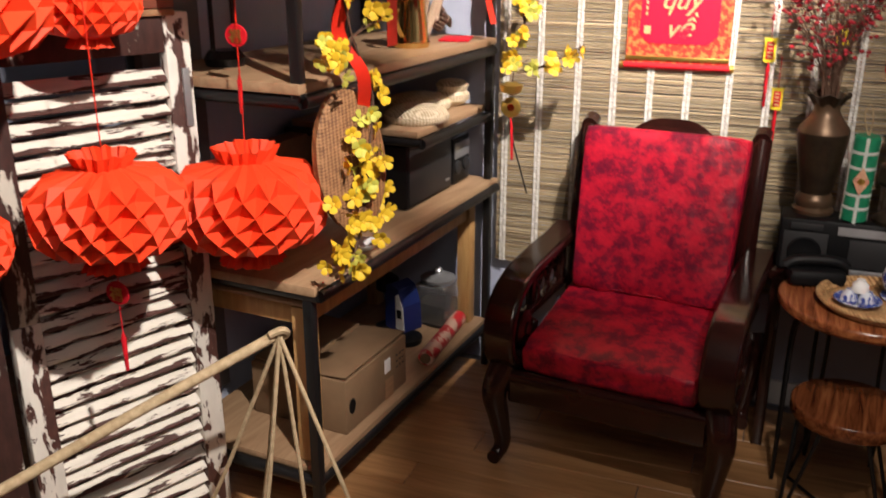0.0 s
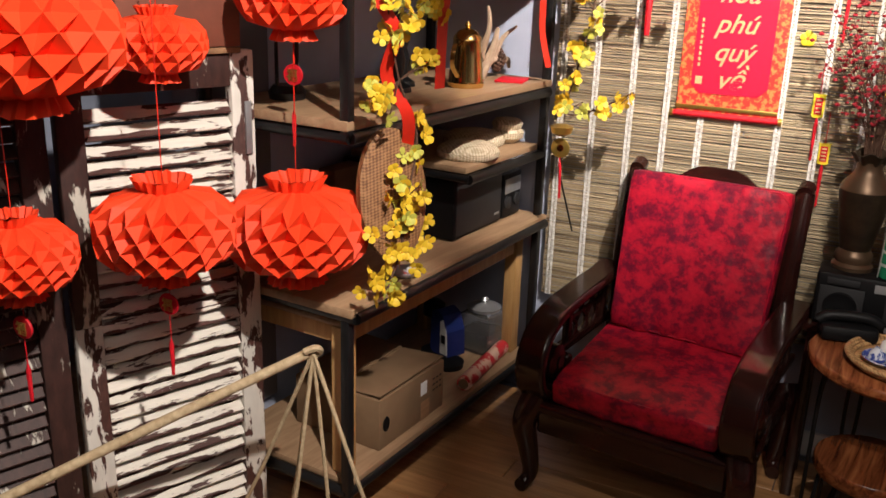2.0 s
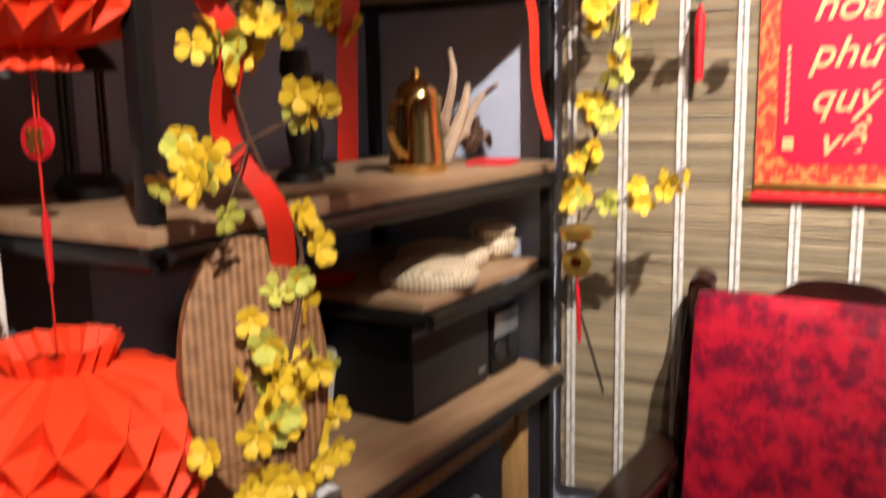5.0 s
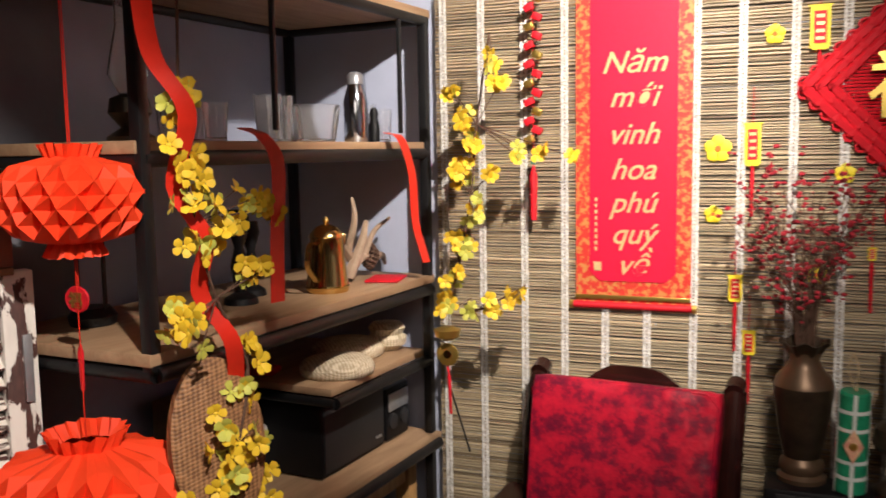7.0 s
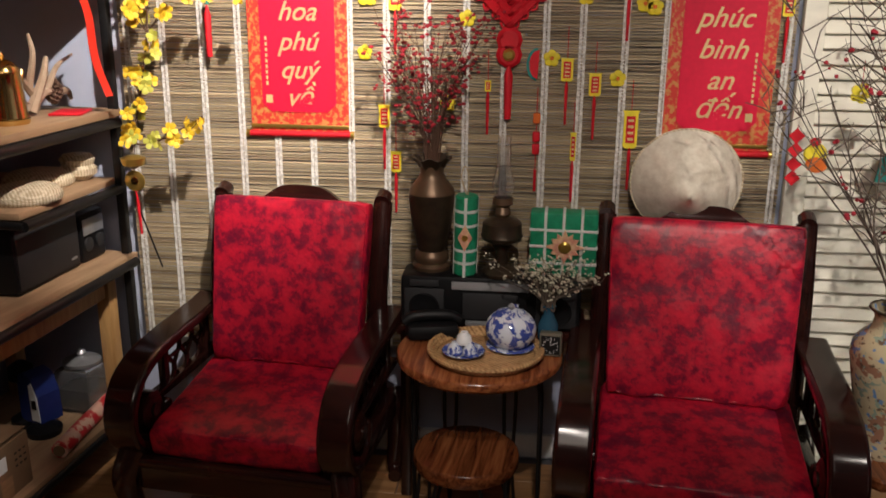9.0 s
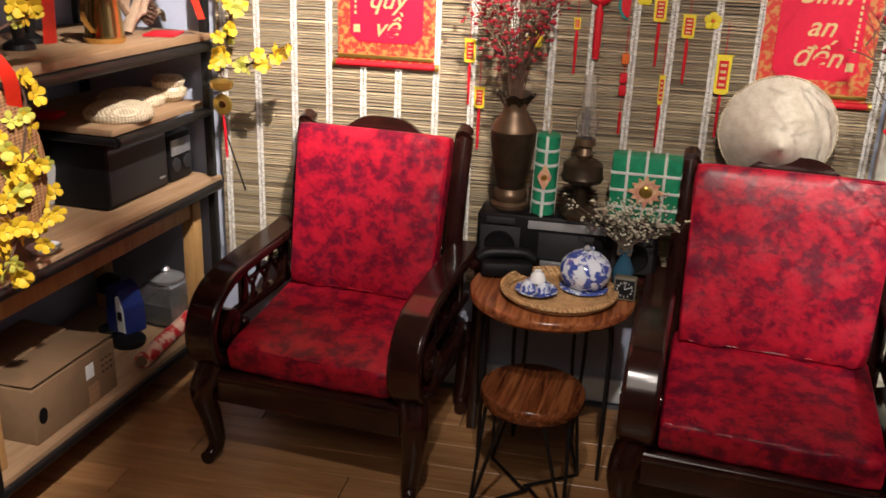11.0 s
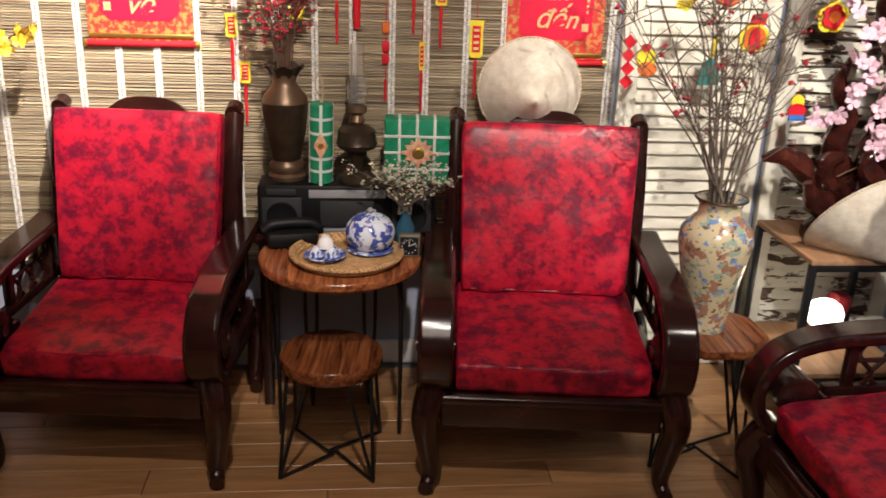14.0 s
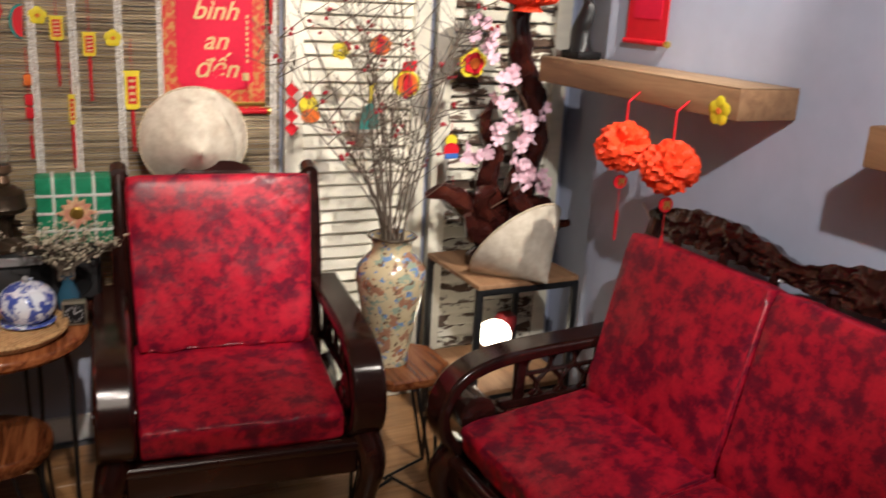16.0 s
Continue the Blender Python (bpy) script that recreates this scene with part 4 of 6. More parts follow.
solid("red_cloth", B((0, 0, 0.010), (0.13, 0.07, 0.018), 0.006), RED, "folded dark red cloth at the back of the short board", "cloth", pose(-0.80, -0.50, 1.012, 0, 0, 10))
cb = thing("cardboard_box", SHELF @ pose(-0.895, -0.50, 0.747), "flat brown cardboard box standing behind the speaker", "box")
part("carton", B((0, 0, 0.115), (0.07, 0.52, 0.225), 0.004), CARD, cb)
part("tape", B((0.0365, 0, 0.115), (0.002, 0.05, 0.223), 0), BEAM, cb, "brown packing tape")
ps = thing("paper_stack", SHELF @ pose(-0.78, -1.02, 0.747, 0, 0, 8), "stack of grey papers under the wooden bowl", "papers")
for k in range(5):
    part("sheet_bundle", B((rnd.uniform(-0.008, 0.008), rnd.uniform(-0.008, 0.008), 0.008 + 0.0155 * k), (0.21, 0.28, 0.015), 0.003, pose(0, 0, 0, 0, 0, rnd.uniform(-5, 5))), SUEDE_GREY, ps)
bw = thing("wooden_bowl", SHELF @ pose(-0.78, -1.02, 0.829), "wide dark brown bowl on the papers", "bowl")
part("bowl", L([(0.06, 0), (0.10, 0.012), (0.135, 0.045), (0.14, 0.06), (0.132, 0.06), (0.10, 0.025), (0.02, 0.012)], 36), plain("dark_brown_wood", (0.05, 0.02, 0.012), 0.45), bw)


def tumbler(x, y, r, h, label, name="drinking_glass"):
    g = thing(name, SHELF @ pose(x, y, 1.656), label, "glass", "glassware")
    o = part("bowl", L([(r * 0.75, 0), (r * 0.8, 0.004), (r, h), (r * 0.93, h), (r * 0.72, 0.01), (0.002, 0.008)], 24), GLASS, g)


for x, y, r, h in ((-0.60, -0.98, 0.035, 0.10), (-0.68, -0.90, 0.035, 0.11), (-0.58, -0.86, 0.03, 0.09), (-0.72, -0.78, 0.035, 0.10), (-0.60, -0.64, 0.035, 0.12), (-0.62, -0.56, 0.035, 0.12), (-0.58, -0.10, 0.03, 0.10), (-0.66, -0.06, 0.03, 0.12)):
    tumbler(x, y, r, h, "clear drinking glass on the upper board")
tumbler(-0.60, -0.44, 0.075, 0.10, "wide clear glass bowl on the upper board", "glass_bowl")
f = thing("steel_shaker", SHELF @ pose(-0.60, -0.22, 1.656), "tall steel flask on the upper board", "flask")
part("body", L([(0.034, 0), (0.036, 0.01), (0.036, 0.12), (0.028, 0.15), (0.022, 0.17)], 24), plain("chrome", (0.6, 0.62, 0.66), 0.12, 1.0), f)
part("cap", L([(0.024, 0.17), (0.024, 0.195), (0.016, 0.205), (0.003, 0.207)], 20), SILVER, f)
f = thing("dark_bottle", SHELF @ pose(-0.58, -0.15, 1.656), "small dark bottle on the upper board", "bottle")
part("body", L([(0.016, 0), (0.017, 0.05), (0.010, 0.07), (0.014, 0.085), (0.010, 0.10), (0.002, 0.105)], 16), BLACK, f)
l = thing("oil_lamp", SHELF @ pose(-0.62, -1.08, 1.656), "glass oil lamp on the upper board", "lamp")
part("base", L([(0.05, 0), (0.05, 0.01), (0.02, 0.03), (0.045, 0.06), (0.04, 0.09), (0.018, 0.10)], 24), BRONZE, l)
part("chimney", L([(0.02, 0.10), (0.042, 0.14), (0.035, 0.18), (0.022, 0.24), (0.022, 0.31), (0.020, 0.31), (0.020, 0.24), (0.033, 0.18), (0.040, 0.14), (0.018, 0.10)], 24), GLASS, l)
l = thing("storm_lantern", SHELF @ pose(-0.80, -1.05, 1.247), "black iron lantern on the wooden board", "lantern")
part("base", L([(0.05, 0), (0.055, 0.02), (0.04, 0.04)], 16), STEEL, l)
for a in range(4):
    part("bar", T([(0.04 * math.cos(a * 1.57), 0.04 * math.sin(a * 1.57), 0.03), (0.04 * math.cos(a * 1.57), 0.04 * math.sin(a * 1.57), 0.2)], 0.004, 6), STEEL, l)
part("roof", L([(0.06, 0.2), (0.05, 0.22), (0.02, 0.25), (0.008, 0.29)], 16), STEEL, l)
for (x, y, h, r) in ((-0.66, -0.70, 0.24, 0.03), (-0.72, -0.58, 0.2, 0.026)):
    v = thing("iron_figure", SHELF @ pose(x, y, 1.247), "dark cast-iron candle holder on the board", "candle holder")
    part("base", L([(r * 1.5, 0), (r * 1.4, 0.015), (r * 0.5, 0.03)], 16), STEEL, v)
    part("column", L([(r * 0.5, 0.03), (r * 0.8, h * 0.4), (r * 0.4, h * 0.6), (r, h * 0.85), (r * 0.8, h)], 16), STEEL, v)
# below the table
bx = thing("cardboard_box", SHELF @ pose(-0.645, -0.845, 0.2), "worn brown cardboard box with loose flaps on the low board", "box")
part("carton", B((0, 0, 0.085), (0.33, 0.37, 0.17), 0.005), CARD, bx)
part("flap", B((0.084, 0, 0.177), (0.160, 0.36, 0.004), 0.0015, pose(0, 0, 0, 0, -4, 0)), CARD, bx)
part("flap", B((-0.084, 0.005, 0.176), (0.158, 0.36, 0.004), 0.0015, pose(0, 0, 0, 0, 3, 1)), CARD, bx)
part("label", B((0.166, 0.06, 0.115), (0.002, 0.035, 0.045), 0), WHITE_P, bx)
part("tape", B((0.166, 0.07, 0.035), (0.002, 0.05, 0.065), 0), BEAM, bx, "brown packing tape")
for yy in (0.12, 0.14, 0.16):
    for zz in (0.085, 0.105, 0.125):
        part("print", B((0.166, yy, zz), (0.001, 0.010, 0.005), 0), BLACK, bx)
part("hole", lathe(bmesh.new(), [(0.025, 0), (0.025, 0.0015)], 18, pose(0.165, -0.15, 0.08, 0, 90, 0) @ Matrix.Diagonal((1, 0.7, 1, 1))), BLACK, bx)
bl = thing("blue_machine", SHELF @ pose(-0.66, -0.34, 0.201, 0, 0, -18), "small blue and white machine on the low board", "machine")
part("body", prism(bmesh.new(), [(-0.05, 0.03), (0.05, 0.03), (0.045, 0.13), (0.02, 0.19), (-0.02, 0.205), (-0.05, 0.19)], 0.085), plain("navy_plastic", (0.015, 0.03, 0.16), 0.35), bl, smooth=False)
part("face", prism(bmesh.new(), [(0.002, 0.04), (0.042, 0.04), (0.036, 0.125), (0.014, 0.175), (0.0, 0.165)], 0.05, pose(0.006, -0.020, 0)), WHITE_P, bl, smooth=False)
part("mark", B((0.026, -0.0465, 0.10), (0.022, 0.002, 0.032), 0), BLACK, bl)
part("head", L([(0.02, 0.15), (0.042, 0.165), (0.042, 0.205), (0.015, 0.225)], 16, pose(-0.07, -0.01, 0)), BLACK, bl)
part("foot", L([(0.055, 0), (0.058, 0.02), (0.03, 0.034)], 20, pose(0.05, -0.035, 0)), BLACK, bl)
part("foot", L([(0.045, 0), (0.047, 0.025), (0.02, 0.04)], 18, pose(-0.06, -0.02, 0)), BLACK, bl)
j = thing("glass_jar", SHELF @ pose(-0.60, -0.175, 0.201, 0, 0, 40), "square glass jar with a glass lid on the low board", "jar")
part("glass", L([(0.082, 0), (0.098, 0.012), (0.100, 0.135), (0.088, 0.155), (0.060, 0.165), (0.056, 0.163), (0.084, 0.150), (0.094, 0.132), (0.092, 0.016)], 4), GLASS, j)
part("filling", L([(0.085, 0.014), (0.088, 0.085), (0.01, 0.087)], 4), plain("dark_liquor", (0.05, 0.045, 0.035), 0.2), j)
part("lid", L([(0.064, 0.166), (0.066, 0.178), (0.030, 0.186), (0.012, 0.192), (0.018, 0.205), (0.010, 0.215)], 24), SILVER, j)
w = thing("wrapping_roll", SHELF @ pose(-0.495, -0.33, 0.228), "roll of red and gold wrapping paper on the low board", "paper roll")
part("roll", T([(0.02, -0.20, 0), (-0.02, 0.16, 0)], 0.027, 16), mottled("red_printed_paper", [(0.5, (0.55, 0.02, 0.03)), (0.56, (0.7, 0.45, 0.35))], (1, 1, 1), 22, 0.4), w)
part("core", T([(0.021, -0.208, 0), (0.02, -0.2, 0)], 0.018, 14), CARD, w)


# ---- wall hangings ----
def scroll(x, zb, words, zs, label):
    top = thing("hanging_scroll", pose(x, -0.014, 0), label, "scroll", "red hanging scrolls")
    W, zt = 0.33, 2.25
    part("brocade", B((0, 0, (zb + zt) / 2), (W, 0.002, zt - zb), 0), BROCADE, top, "gold patterned border", smooth=False)
    part("panel", prism(bmesh.new(), [(-0.124, zb + 0.10), (-0.094, zb + 0.072), (0.094, zb + 0.072), (0.124, zb + 0.10), (0.124, zt - 0.06), (-0.124, zt - 0.06)], 0.002, pose(0, -0.0022, 0)), SILK_RED, top, smooth=False)
    part("rod", T([(-0.172, -0.004, zb), (0.172, -0.004, zb)], 0.010, 12), RED, top)
    part("band", B((0, -0.006, zb + 0.025), (W, 0.003, 0.012), 0.001), GOLD, top)
    for s in (-1, 1):
        part("knob", T([(s * 0.170, -0.004, zb), (s * 0.182, -0.004, zb)], 0.0125, 12), GOLD, top)
    for w, z in zip(words, zs):
        letters(w, 0.086, GOLD_INK, top, pose(0, -0.0042, z + 0.008, 90, 0, 0), "gold_lettering", 0.0006, 0.35, 0.008)
    sx = -1 if x < 0.8 else 1
    for i in range(9):
        part("small_script", B((sx * 0.105, -0.0042, zb + 0.22 - i * 0.018 + 0.09), (0.007, 0.001, 0.011), 0), GOLD_INK, top, smooth=False)
    part("seal", B((sx * 0.100, -0.0042, zb + 0.115), (0.022, 0.001, 0.026), 0), GOLD_INK, top, smooth=False)


scroll(0.168, 1.170, ("N\u0103m", "m\u1edbi", "vinh", "hoa", "ph\u00fa", "qu\u00fd", "v\u1ec1"), (1.83, 1.735, 1.63, 1.53, 1.435, 1.345, 1.255), "red silk wall scroll with gold lettering on the bamboo blind")
scroll(1.515, 1.140, ("Ng\u00e0y", "xu\u00e2n", "h\u1ea1nh", "ph\u00fac", "b\u00ecnh", "an", "\u0111\u1ebfn"), (1.82, 1.73, 1.625, 1.525, 1.43, 1.335, 1.245), "red silk wall scroll with gold lettering above the conical hat")


def knot():
    top = thing("chinese_knot", pose(0.855, -0.02, 1.775, 0, 0, 0), "large red knotted diamond hanging with a gold sign", "knot ornament")
    for i, (r, t) in enumerate(((0.240, 0.036), (0.205, 0.030), (0.172, 0.030))):
        c = [(0, -r), (r, 0), (0, r), (-r, 0), (0, -r)]
        bm = bmesh.new()
        for (x0, z0), (x1, z1) in zip(c, c[1:]):
            n = 13
            for k in range(n):
                u = k / (n - 1)
                x, z = x0 + (x1 - x0) * u, z0 + (z1 - z0) * u
                bmesh.ops.create_icosphere(bm, subdivisions=1, radius=t * 0.55, matrix=Matrix.Translation((x, 0.004 * (k % 2), z)))
            tube(bm, [(x0, 0, z0), (x1, 0, z1)], t * 0.45, 6)
        part("braid", bm, RED, top)
    bm = bmesh.new()
    for k in range(-17, 18):
        w = 0.15 - abs(k) * 0.0085
        if w > 0.01:
            tube(bm, [(-w, 0, k * 0.0088), (w, 0, k * 0.0088)], 0.0036, 5)
    part("woven_field", bm, RED, top)["kind"] = "stuff"
    plate = []
    for k in range(28):
        a = k * 2 * math.pi / 28
        r = 0.046 + 0.007 * math.sin(4 * a) + 0.006 * math.sin(7 * a + 1)
        plate.append((r * math.cos(a), r * 0.95 * math.sin(a)))
    bm = prism(bmesh.new(), plate, 0.012, pose(0, -0.016, 0))
    g = part("gold_plate", bm, GOLD, top, "gold plate in the form of a sign")
    letters(FU, 0.18, GOLD, g, pose(0, -0.024, -0.068, 90, 0, 0), "raised_sign", 0.003, 0, 0.012)
    for x, z in ((0, -0.29), (0, -0.335)):
        part("small_knot", lathe(bmesh.new(), [(0.03, -0.01), (0.042, 0), (0.03, 0.01)], 10, pose(x, -0.005, z, 90, 0, 0)), RED, top)
    for q in range(4):
        a = math.pi / 2 * q
        for k in range(9):
            u = (k + 0.5) / 9
            x0, z0 = 0.255 * math.cos(a), 0.255 * math.sin(a)
            x1, z1 = 0.255 * math.cos(a + math.pi / 2), 0.255 * math.sin(a + math.pi / 2)
            cx, cz = x0 + (x1 - x0) * u, z0 + (z1 - z0) * u
            part("loop", T([(cx + 0.014 * math.cos(w * 0.7854), 0, cz + 0.014 * math.sin(w * 0.7854)) for w in range(9)], 0.0045, 5), RED, top)
    part("gold_bead", lathe(bmesh.new(), [(0.012, -0.012), (0.02, 0), (0.012, 0.012)], 10, pose(0, -0.02, -0.335, 90, 0, 0)), GOLD, top)
    part("tassel", T([(0, -0.005, -0.37), (0, -0.005, -0.40), (0, -0.005, -0.54)], [0.005, 0.014, 0.011], 9), RED, top)
    part("cord", T([(0, 0, 0.25), (0, 0, 0.5)], 0.003, 6), RED, top)


knot()


def pendant(x, z, w=0.036, h=0.06, y=-0.02, tail=0.14):
    top = thing("lucky_pendant", pose(x, y, z), "small gold and red lucky charm with red tassel", "charm", "lucky charms")
    part("frame", prism(bmesh.new(), [(-w / 2, -h / 2), (-w * 0.35, -h * 0.58), (w * 0.35, -h * 0.58), (w / 2, -h / 2), (w / 2, h / 2), (w * 0.62, h * 0.58), (-w * 0.62, h * 0.58), (-w / 2, h / 2)], 0.004), STICKER, top, smooth=False)
    part("panel", B((0, -0.003, 0), (w * 0.62, 0.002, h * 0.82), 0), RED, top, smooth=False)
    for k in range(4):
        part("bar", B((0, -0.0045, h * (0.28 - 0.19 * k)), (w * 0.4, 0.001, h * 0.08), 0), GOLD_INK, top, smooth=False)
    part("thread", T([(0, 0, h * 0.55), (0, 0, h * 0.55 + 0.10)], 0.0012, 4), RED, top)
    part("tassel", T([(0, 0, -h * 0.55), (0, 0, -h * 0.55 - 0.02), (0, 0, -h * 0.55 - tail)], [0.002, 0.006, 0.004], 7), RED, top)


for x, z, w, h in ((0.65, 1.93, 0.05, 0.10), (0.49, 1.63, 0.042, 0.10), (1.22, 1.665, 0.04, 0.07), (1.04, 1.395, 0.038, 0.062), (1.13, 1.35, 0.038, 0.062), (1.25, 1.21, 0.045, 0.105), (0.452, 1.235, 0.036, 0.065), (0.49, 1.085, 0.034, 0.06), (1.70, 1.60, 0.036, 0.06), (0.79, 1.34, 0.02, 0.03), (1.07, 1.15, 0.018, 0.08)):
    pendant(x, z, w, h)
s = thing("red_bead_string", pose(0.95, -0.02, 1.2), "string of small red paper lantern beads on the blind", "bead string")
for k, z in enumerate((0.04, -0.02, -0.06)):
    part("bead", B((0, 0, z), (0.024, 0.012, 0.034), 0.004), ORANGE if k == 0 else RED, s)
part("thread", T([(0, 0, 0.14), (0, 0, -0.16)], 0.0014, 5), RED, s)
part("tassel", T([(0, 0, -0.13), (0, 0, -0.2)], 0.005, 6), RED, s)
s = thing("firecracker_string", pose(-0.115, -0.05, 1.8), "string of red and gold firecrackers hanging beside the scroll", "firecracker string")
for k in range(16):
    part("cracker", B((0.012 * (-1) ** k, 0, 0.26 - k * 0.027), (0.03, 0.02, 0.022), 0.005, pose(0, 0, 0, 0, 25 * (-1) ** k, 0)), RED if k % 3 else GOLD, s)
part("thread", T([(0, 0, 0.35), (0, 0, -0.22)], 0.0015, 5), RED, s)
part("bead", T([(0, 0, -0.20), (0, 0, -0.215)], 0.009, 8), TEAL, s)
part("tassel", T([(0, 0, -0.22), (0, 0, -0.25), (0, 0, -0.38)], [0.003, 0.012, 0.009], 8), RED, s)


def sticker(x, y, z, r=0.024):
    top = thing("paper_flower", pose(x, y, z), "small yellow paper flower fixed on the blind", "paper flower", "yellow paper flowers")
    for k in range(5):
        a = k * 2 * math.pi / 5 + 0.3
        part("petal", lathe(bmesh.new(), [(r * 0.5, -0.001), (r * 0.52, 0), (r * 0.4, 0.002)], 9, pose(r * 0.55 * math.cos(a), 0, r * 0.55 * math.sin(a), 90, 0, 0)), STICKER, top)
    part("middle", lathe(bmesh.new(), [(r * 0.25, 0.002), (r * 0.2, 0.004)], 9, pose(0, -0.001, 0, 90, 0, 0)), ORANGE, top)


for x, z, r in ((0.54, 1.92, 0.026), (0.40, 1.62, 0.036), (0.39, 1.44, 0.024), (1.09, 1.62, 0.026), (1.30, 1.59, 0.026), (0.99, 1.43, 0.026), (1.20, 1.37, 0.026), (0.66, 1.28, 0.026), (0.72, 1.55, 0.026), (1.27, 1.60, 0.026)):
    sticker(x, -0.016, z, r)
w = thing("watermelon_slice", pose(0.935, -0.018, 1.41), "felt watermelon slice hanging on the blind", "felt ornament")
part("flesh", prism(bmesh.new(), [(0.03 * math.cos(a) * 0.9 + 0.012, 0.045 * math.sin(a)) for a in [math.pi * (0.45 + 1.05 * k / 12) for k in range(13)]], 0.006), RED, w, smooth=False)
part("rind", prism(bmesh.new(), [(0.035 * math.cos(a) * 0.98 + 0.010, 0.051 * math.sin(a)) for a in [math.pi * (0.48 + 1.0 * k / 12) for k in range(13)]], 0.004), TEAL, w, smooth=False)


# ---- between the chairs ----
def wire_legs(top, r0, r1, z, n=4, cross=True, turn=0.4):
    for k in range(n):
        a = turn + k * 2 * math.pi / n
        f = Vector((r1 * math.cos(a), r1 * math.sin(a), 0.006))
        for d in (-0.22, 0.22):
            part("leg", T([(r0 * math.cos(a + d * 1.6), r0 * math.sin(a + d * 1.6), z), (f.x + 0.0 * d, f.y, f.z)], 0.0055, 8), STEEL, top)
        if cross:
            b2 = turn + (k + 1) * 2 * math.pi / n
            part("brace", T([tuple(f), (0.01 * math.cos(b2), 0.01 * math.sin(b2), 0.016)], 0.005, 7), STEEL, top)


def round_top(r, h, z, uneven=0.0):
    prof = [(r * 0.96, z - h), (r, z - h * 0.7), (r, z - h * 0.25), (r * 0.985, z - 0.003), (r * 0.96, z), (r * 0.3, z)]
    bm = L(prof, 48)
    for v in bm.verts:
        a = math.atan2(v.co.y, v.co.x)
        k = 1 + uneven * (math.sin(3 * a + 1) + 0.6 * math.sin(5 * a))
        v.co.x *= k
        v.co.y *= k
    return bm


t = thing("round_side_table", pose(0.803, -0.478, 0), "round rosewood side table with black wire legs between the armchairs", "side table")
part("tabletop", round_top(0.245, 0.034, 0.62, 0.008), ROSEWOOD, t)
for a in (-0.12, 3.20, 1.05, 2.1):
    cx, cy = math.cos(a), math.sin(a)
    for d in (-0.02, 0.02):
        part("leg", T(curve_pts([(0.15 * cx - d * cy, 0.15 * cy + d * cx, 0.587), (0.185 * cx - d * cy, 0.185 * cy + d * cx, 0.52), (0.19 * cx - d * cy, 0.19 * cy + d * cx, 0.30), (0.19 * cx, 0.19 * cy, 0.006)], 5), 0.006, 8), STEEL, t)
part("ring", T([(0.16 * math.cos(a * 0.2618), 0.16 * math.sin(a * 0.2618), 0.582) for a in range(25)], 0.006, 7), STEEL, t)
t = thing("round_stool", pose(0.780, -0.612, 0, 0, 0, -6), "low round rosewood stool with black wire legs", "stool")
part("seat", round_top(0.153, 0.044, 0.362), ROSEWOOD, t)
wire_legs(t, 0.135, 0.195, 0.322, 4, True, 0.7854)
b = thing("dark_bench", pose(0.83, -0.19, 0), "dark wooden bench against the wall behind the table", "bench")
part("top", B((0, 0, 0.60), (0.60, 0.24, 0.03), 0.006), LACQUER, b)
for x in (-0.27, 0.27):
    for yy in (-0.09, 0.09):
        part("leg", B((x, yy, 0.2925), (0.035, 0.035, 0.585), 0.004), LACQUER, b)
r_ = thing("cassette_radio", pose(0.825, -0.24, 0.616), "black portable cassette radio on the bench", "radio")
part("case", B((0, 0.0, 0.085), (0.56, 0.13, 0.165), 0.012), BLACK, r_)
for x in (-0.205, 0.205):
    part("loudspeaker", B((x, -0.067, 0.07), (0.125, 0.006, 0.115), 0.004), GREY_D, r_)
    part("cone", lathe(bmesh.new(), [(0.048, 0), (0.044, 0.006), (0.02, 0.002), (0.01, 0.004)], 24, pose(x, -0.07, 0.065, 90, 0, 0)), BLACK, r_)
    part("tweeter", B((x, -0.069, 0.145), (0.09, 0.005, 0.022), 0.003), GREY_D, r_)
part("deck", B((0, -0.068, 0.075), (0.17, 0.006, 0.085), 0.004), GREY_D, r_)
part("tuner", B((0, -0.068, 0.14), (0.24, 0.006, 0.026), 0.002), SUEDE_GREY, r_)
part("key_row", B((0.0, -0.072, 0.02), (0.15, 0.012, 0.016), 0.002), SILVER, r_)
for k in range(6):
    part("key", B((-0.06 + 0.024 * k, -0.079, 0.02), (0.018, 0.006, 0.012), 0.001), SILVER, r_)
v = thing("bronze_vase", pose(0.632, -0.215, 0.783), "tall dark bronze vase standing on the radio", "vase")
part("foot", L([(0.058, 0), (0.06, 0.012), (0.05, 0.022), (0.056, 0.034), (0.054, 0.048), (0.044, 0.062)], 32), BRONZE_LT, v)
part("body", L([(0.044, 0.062), (0.048, 0.08), (0.062, 0.15), (0.071, 0.22), (0.072, 0.245)], 32), BRONZE, v)
part("shoulder", L([(0.072, 0.245), (0.068, 0.262), (0.045, 0.29), (0.036, 0.31), (0.040, 0.33)], 32), BRONZE_LT, v)
rim = L([(0.038, 0.325), (0.052, 0.348), (0.062, 0.356), (0.056, 0.358), (0.036, 0.335)], 40)
for q in rim.verts:
    a = math.atan2(q.co.y, q.co.x)
    q.co.z += 0.005 * math.sin(a * 7)
part("rim", rim, BRONZE, v)


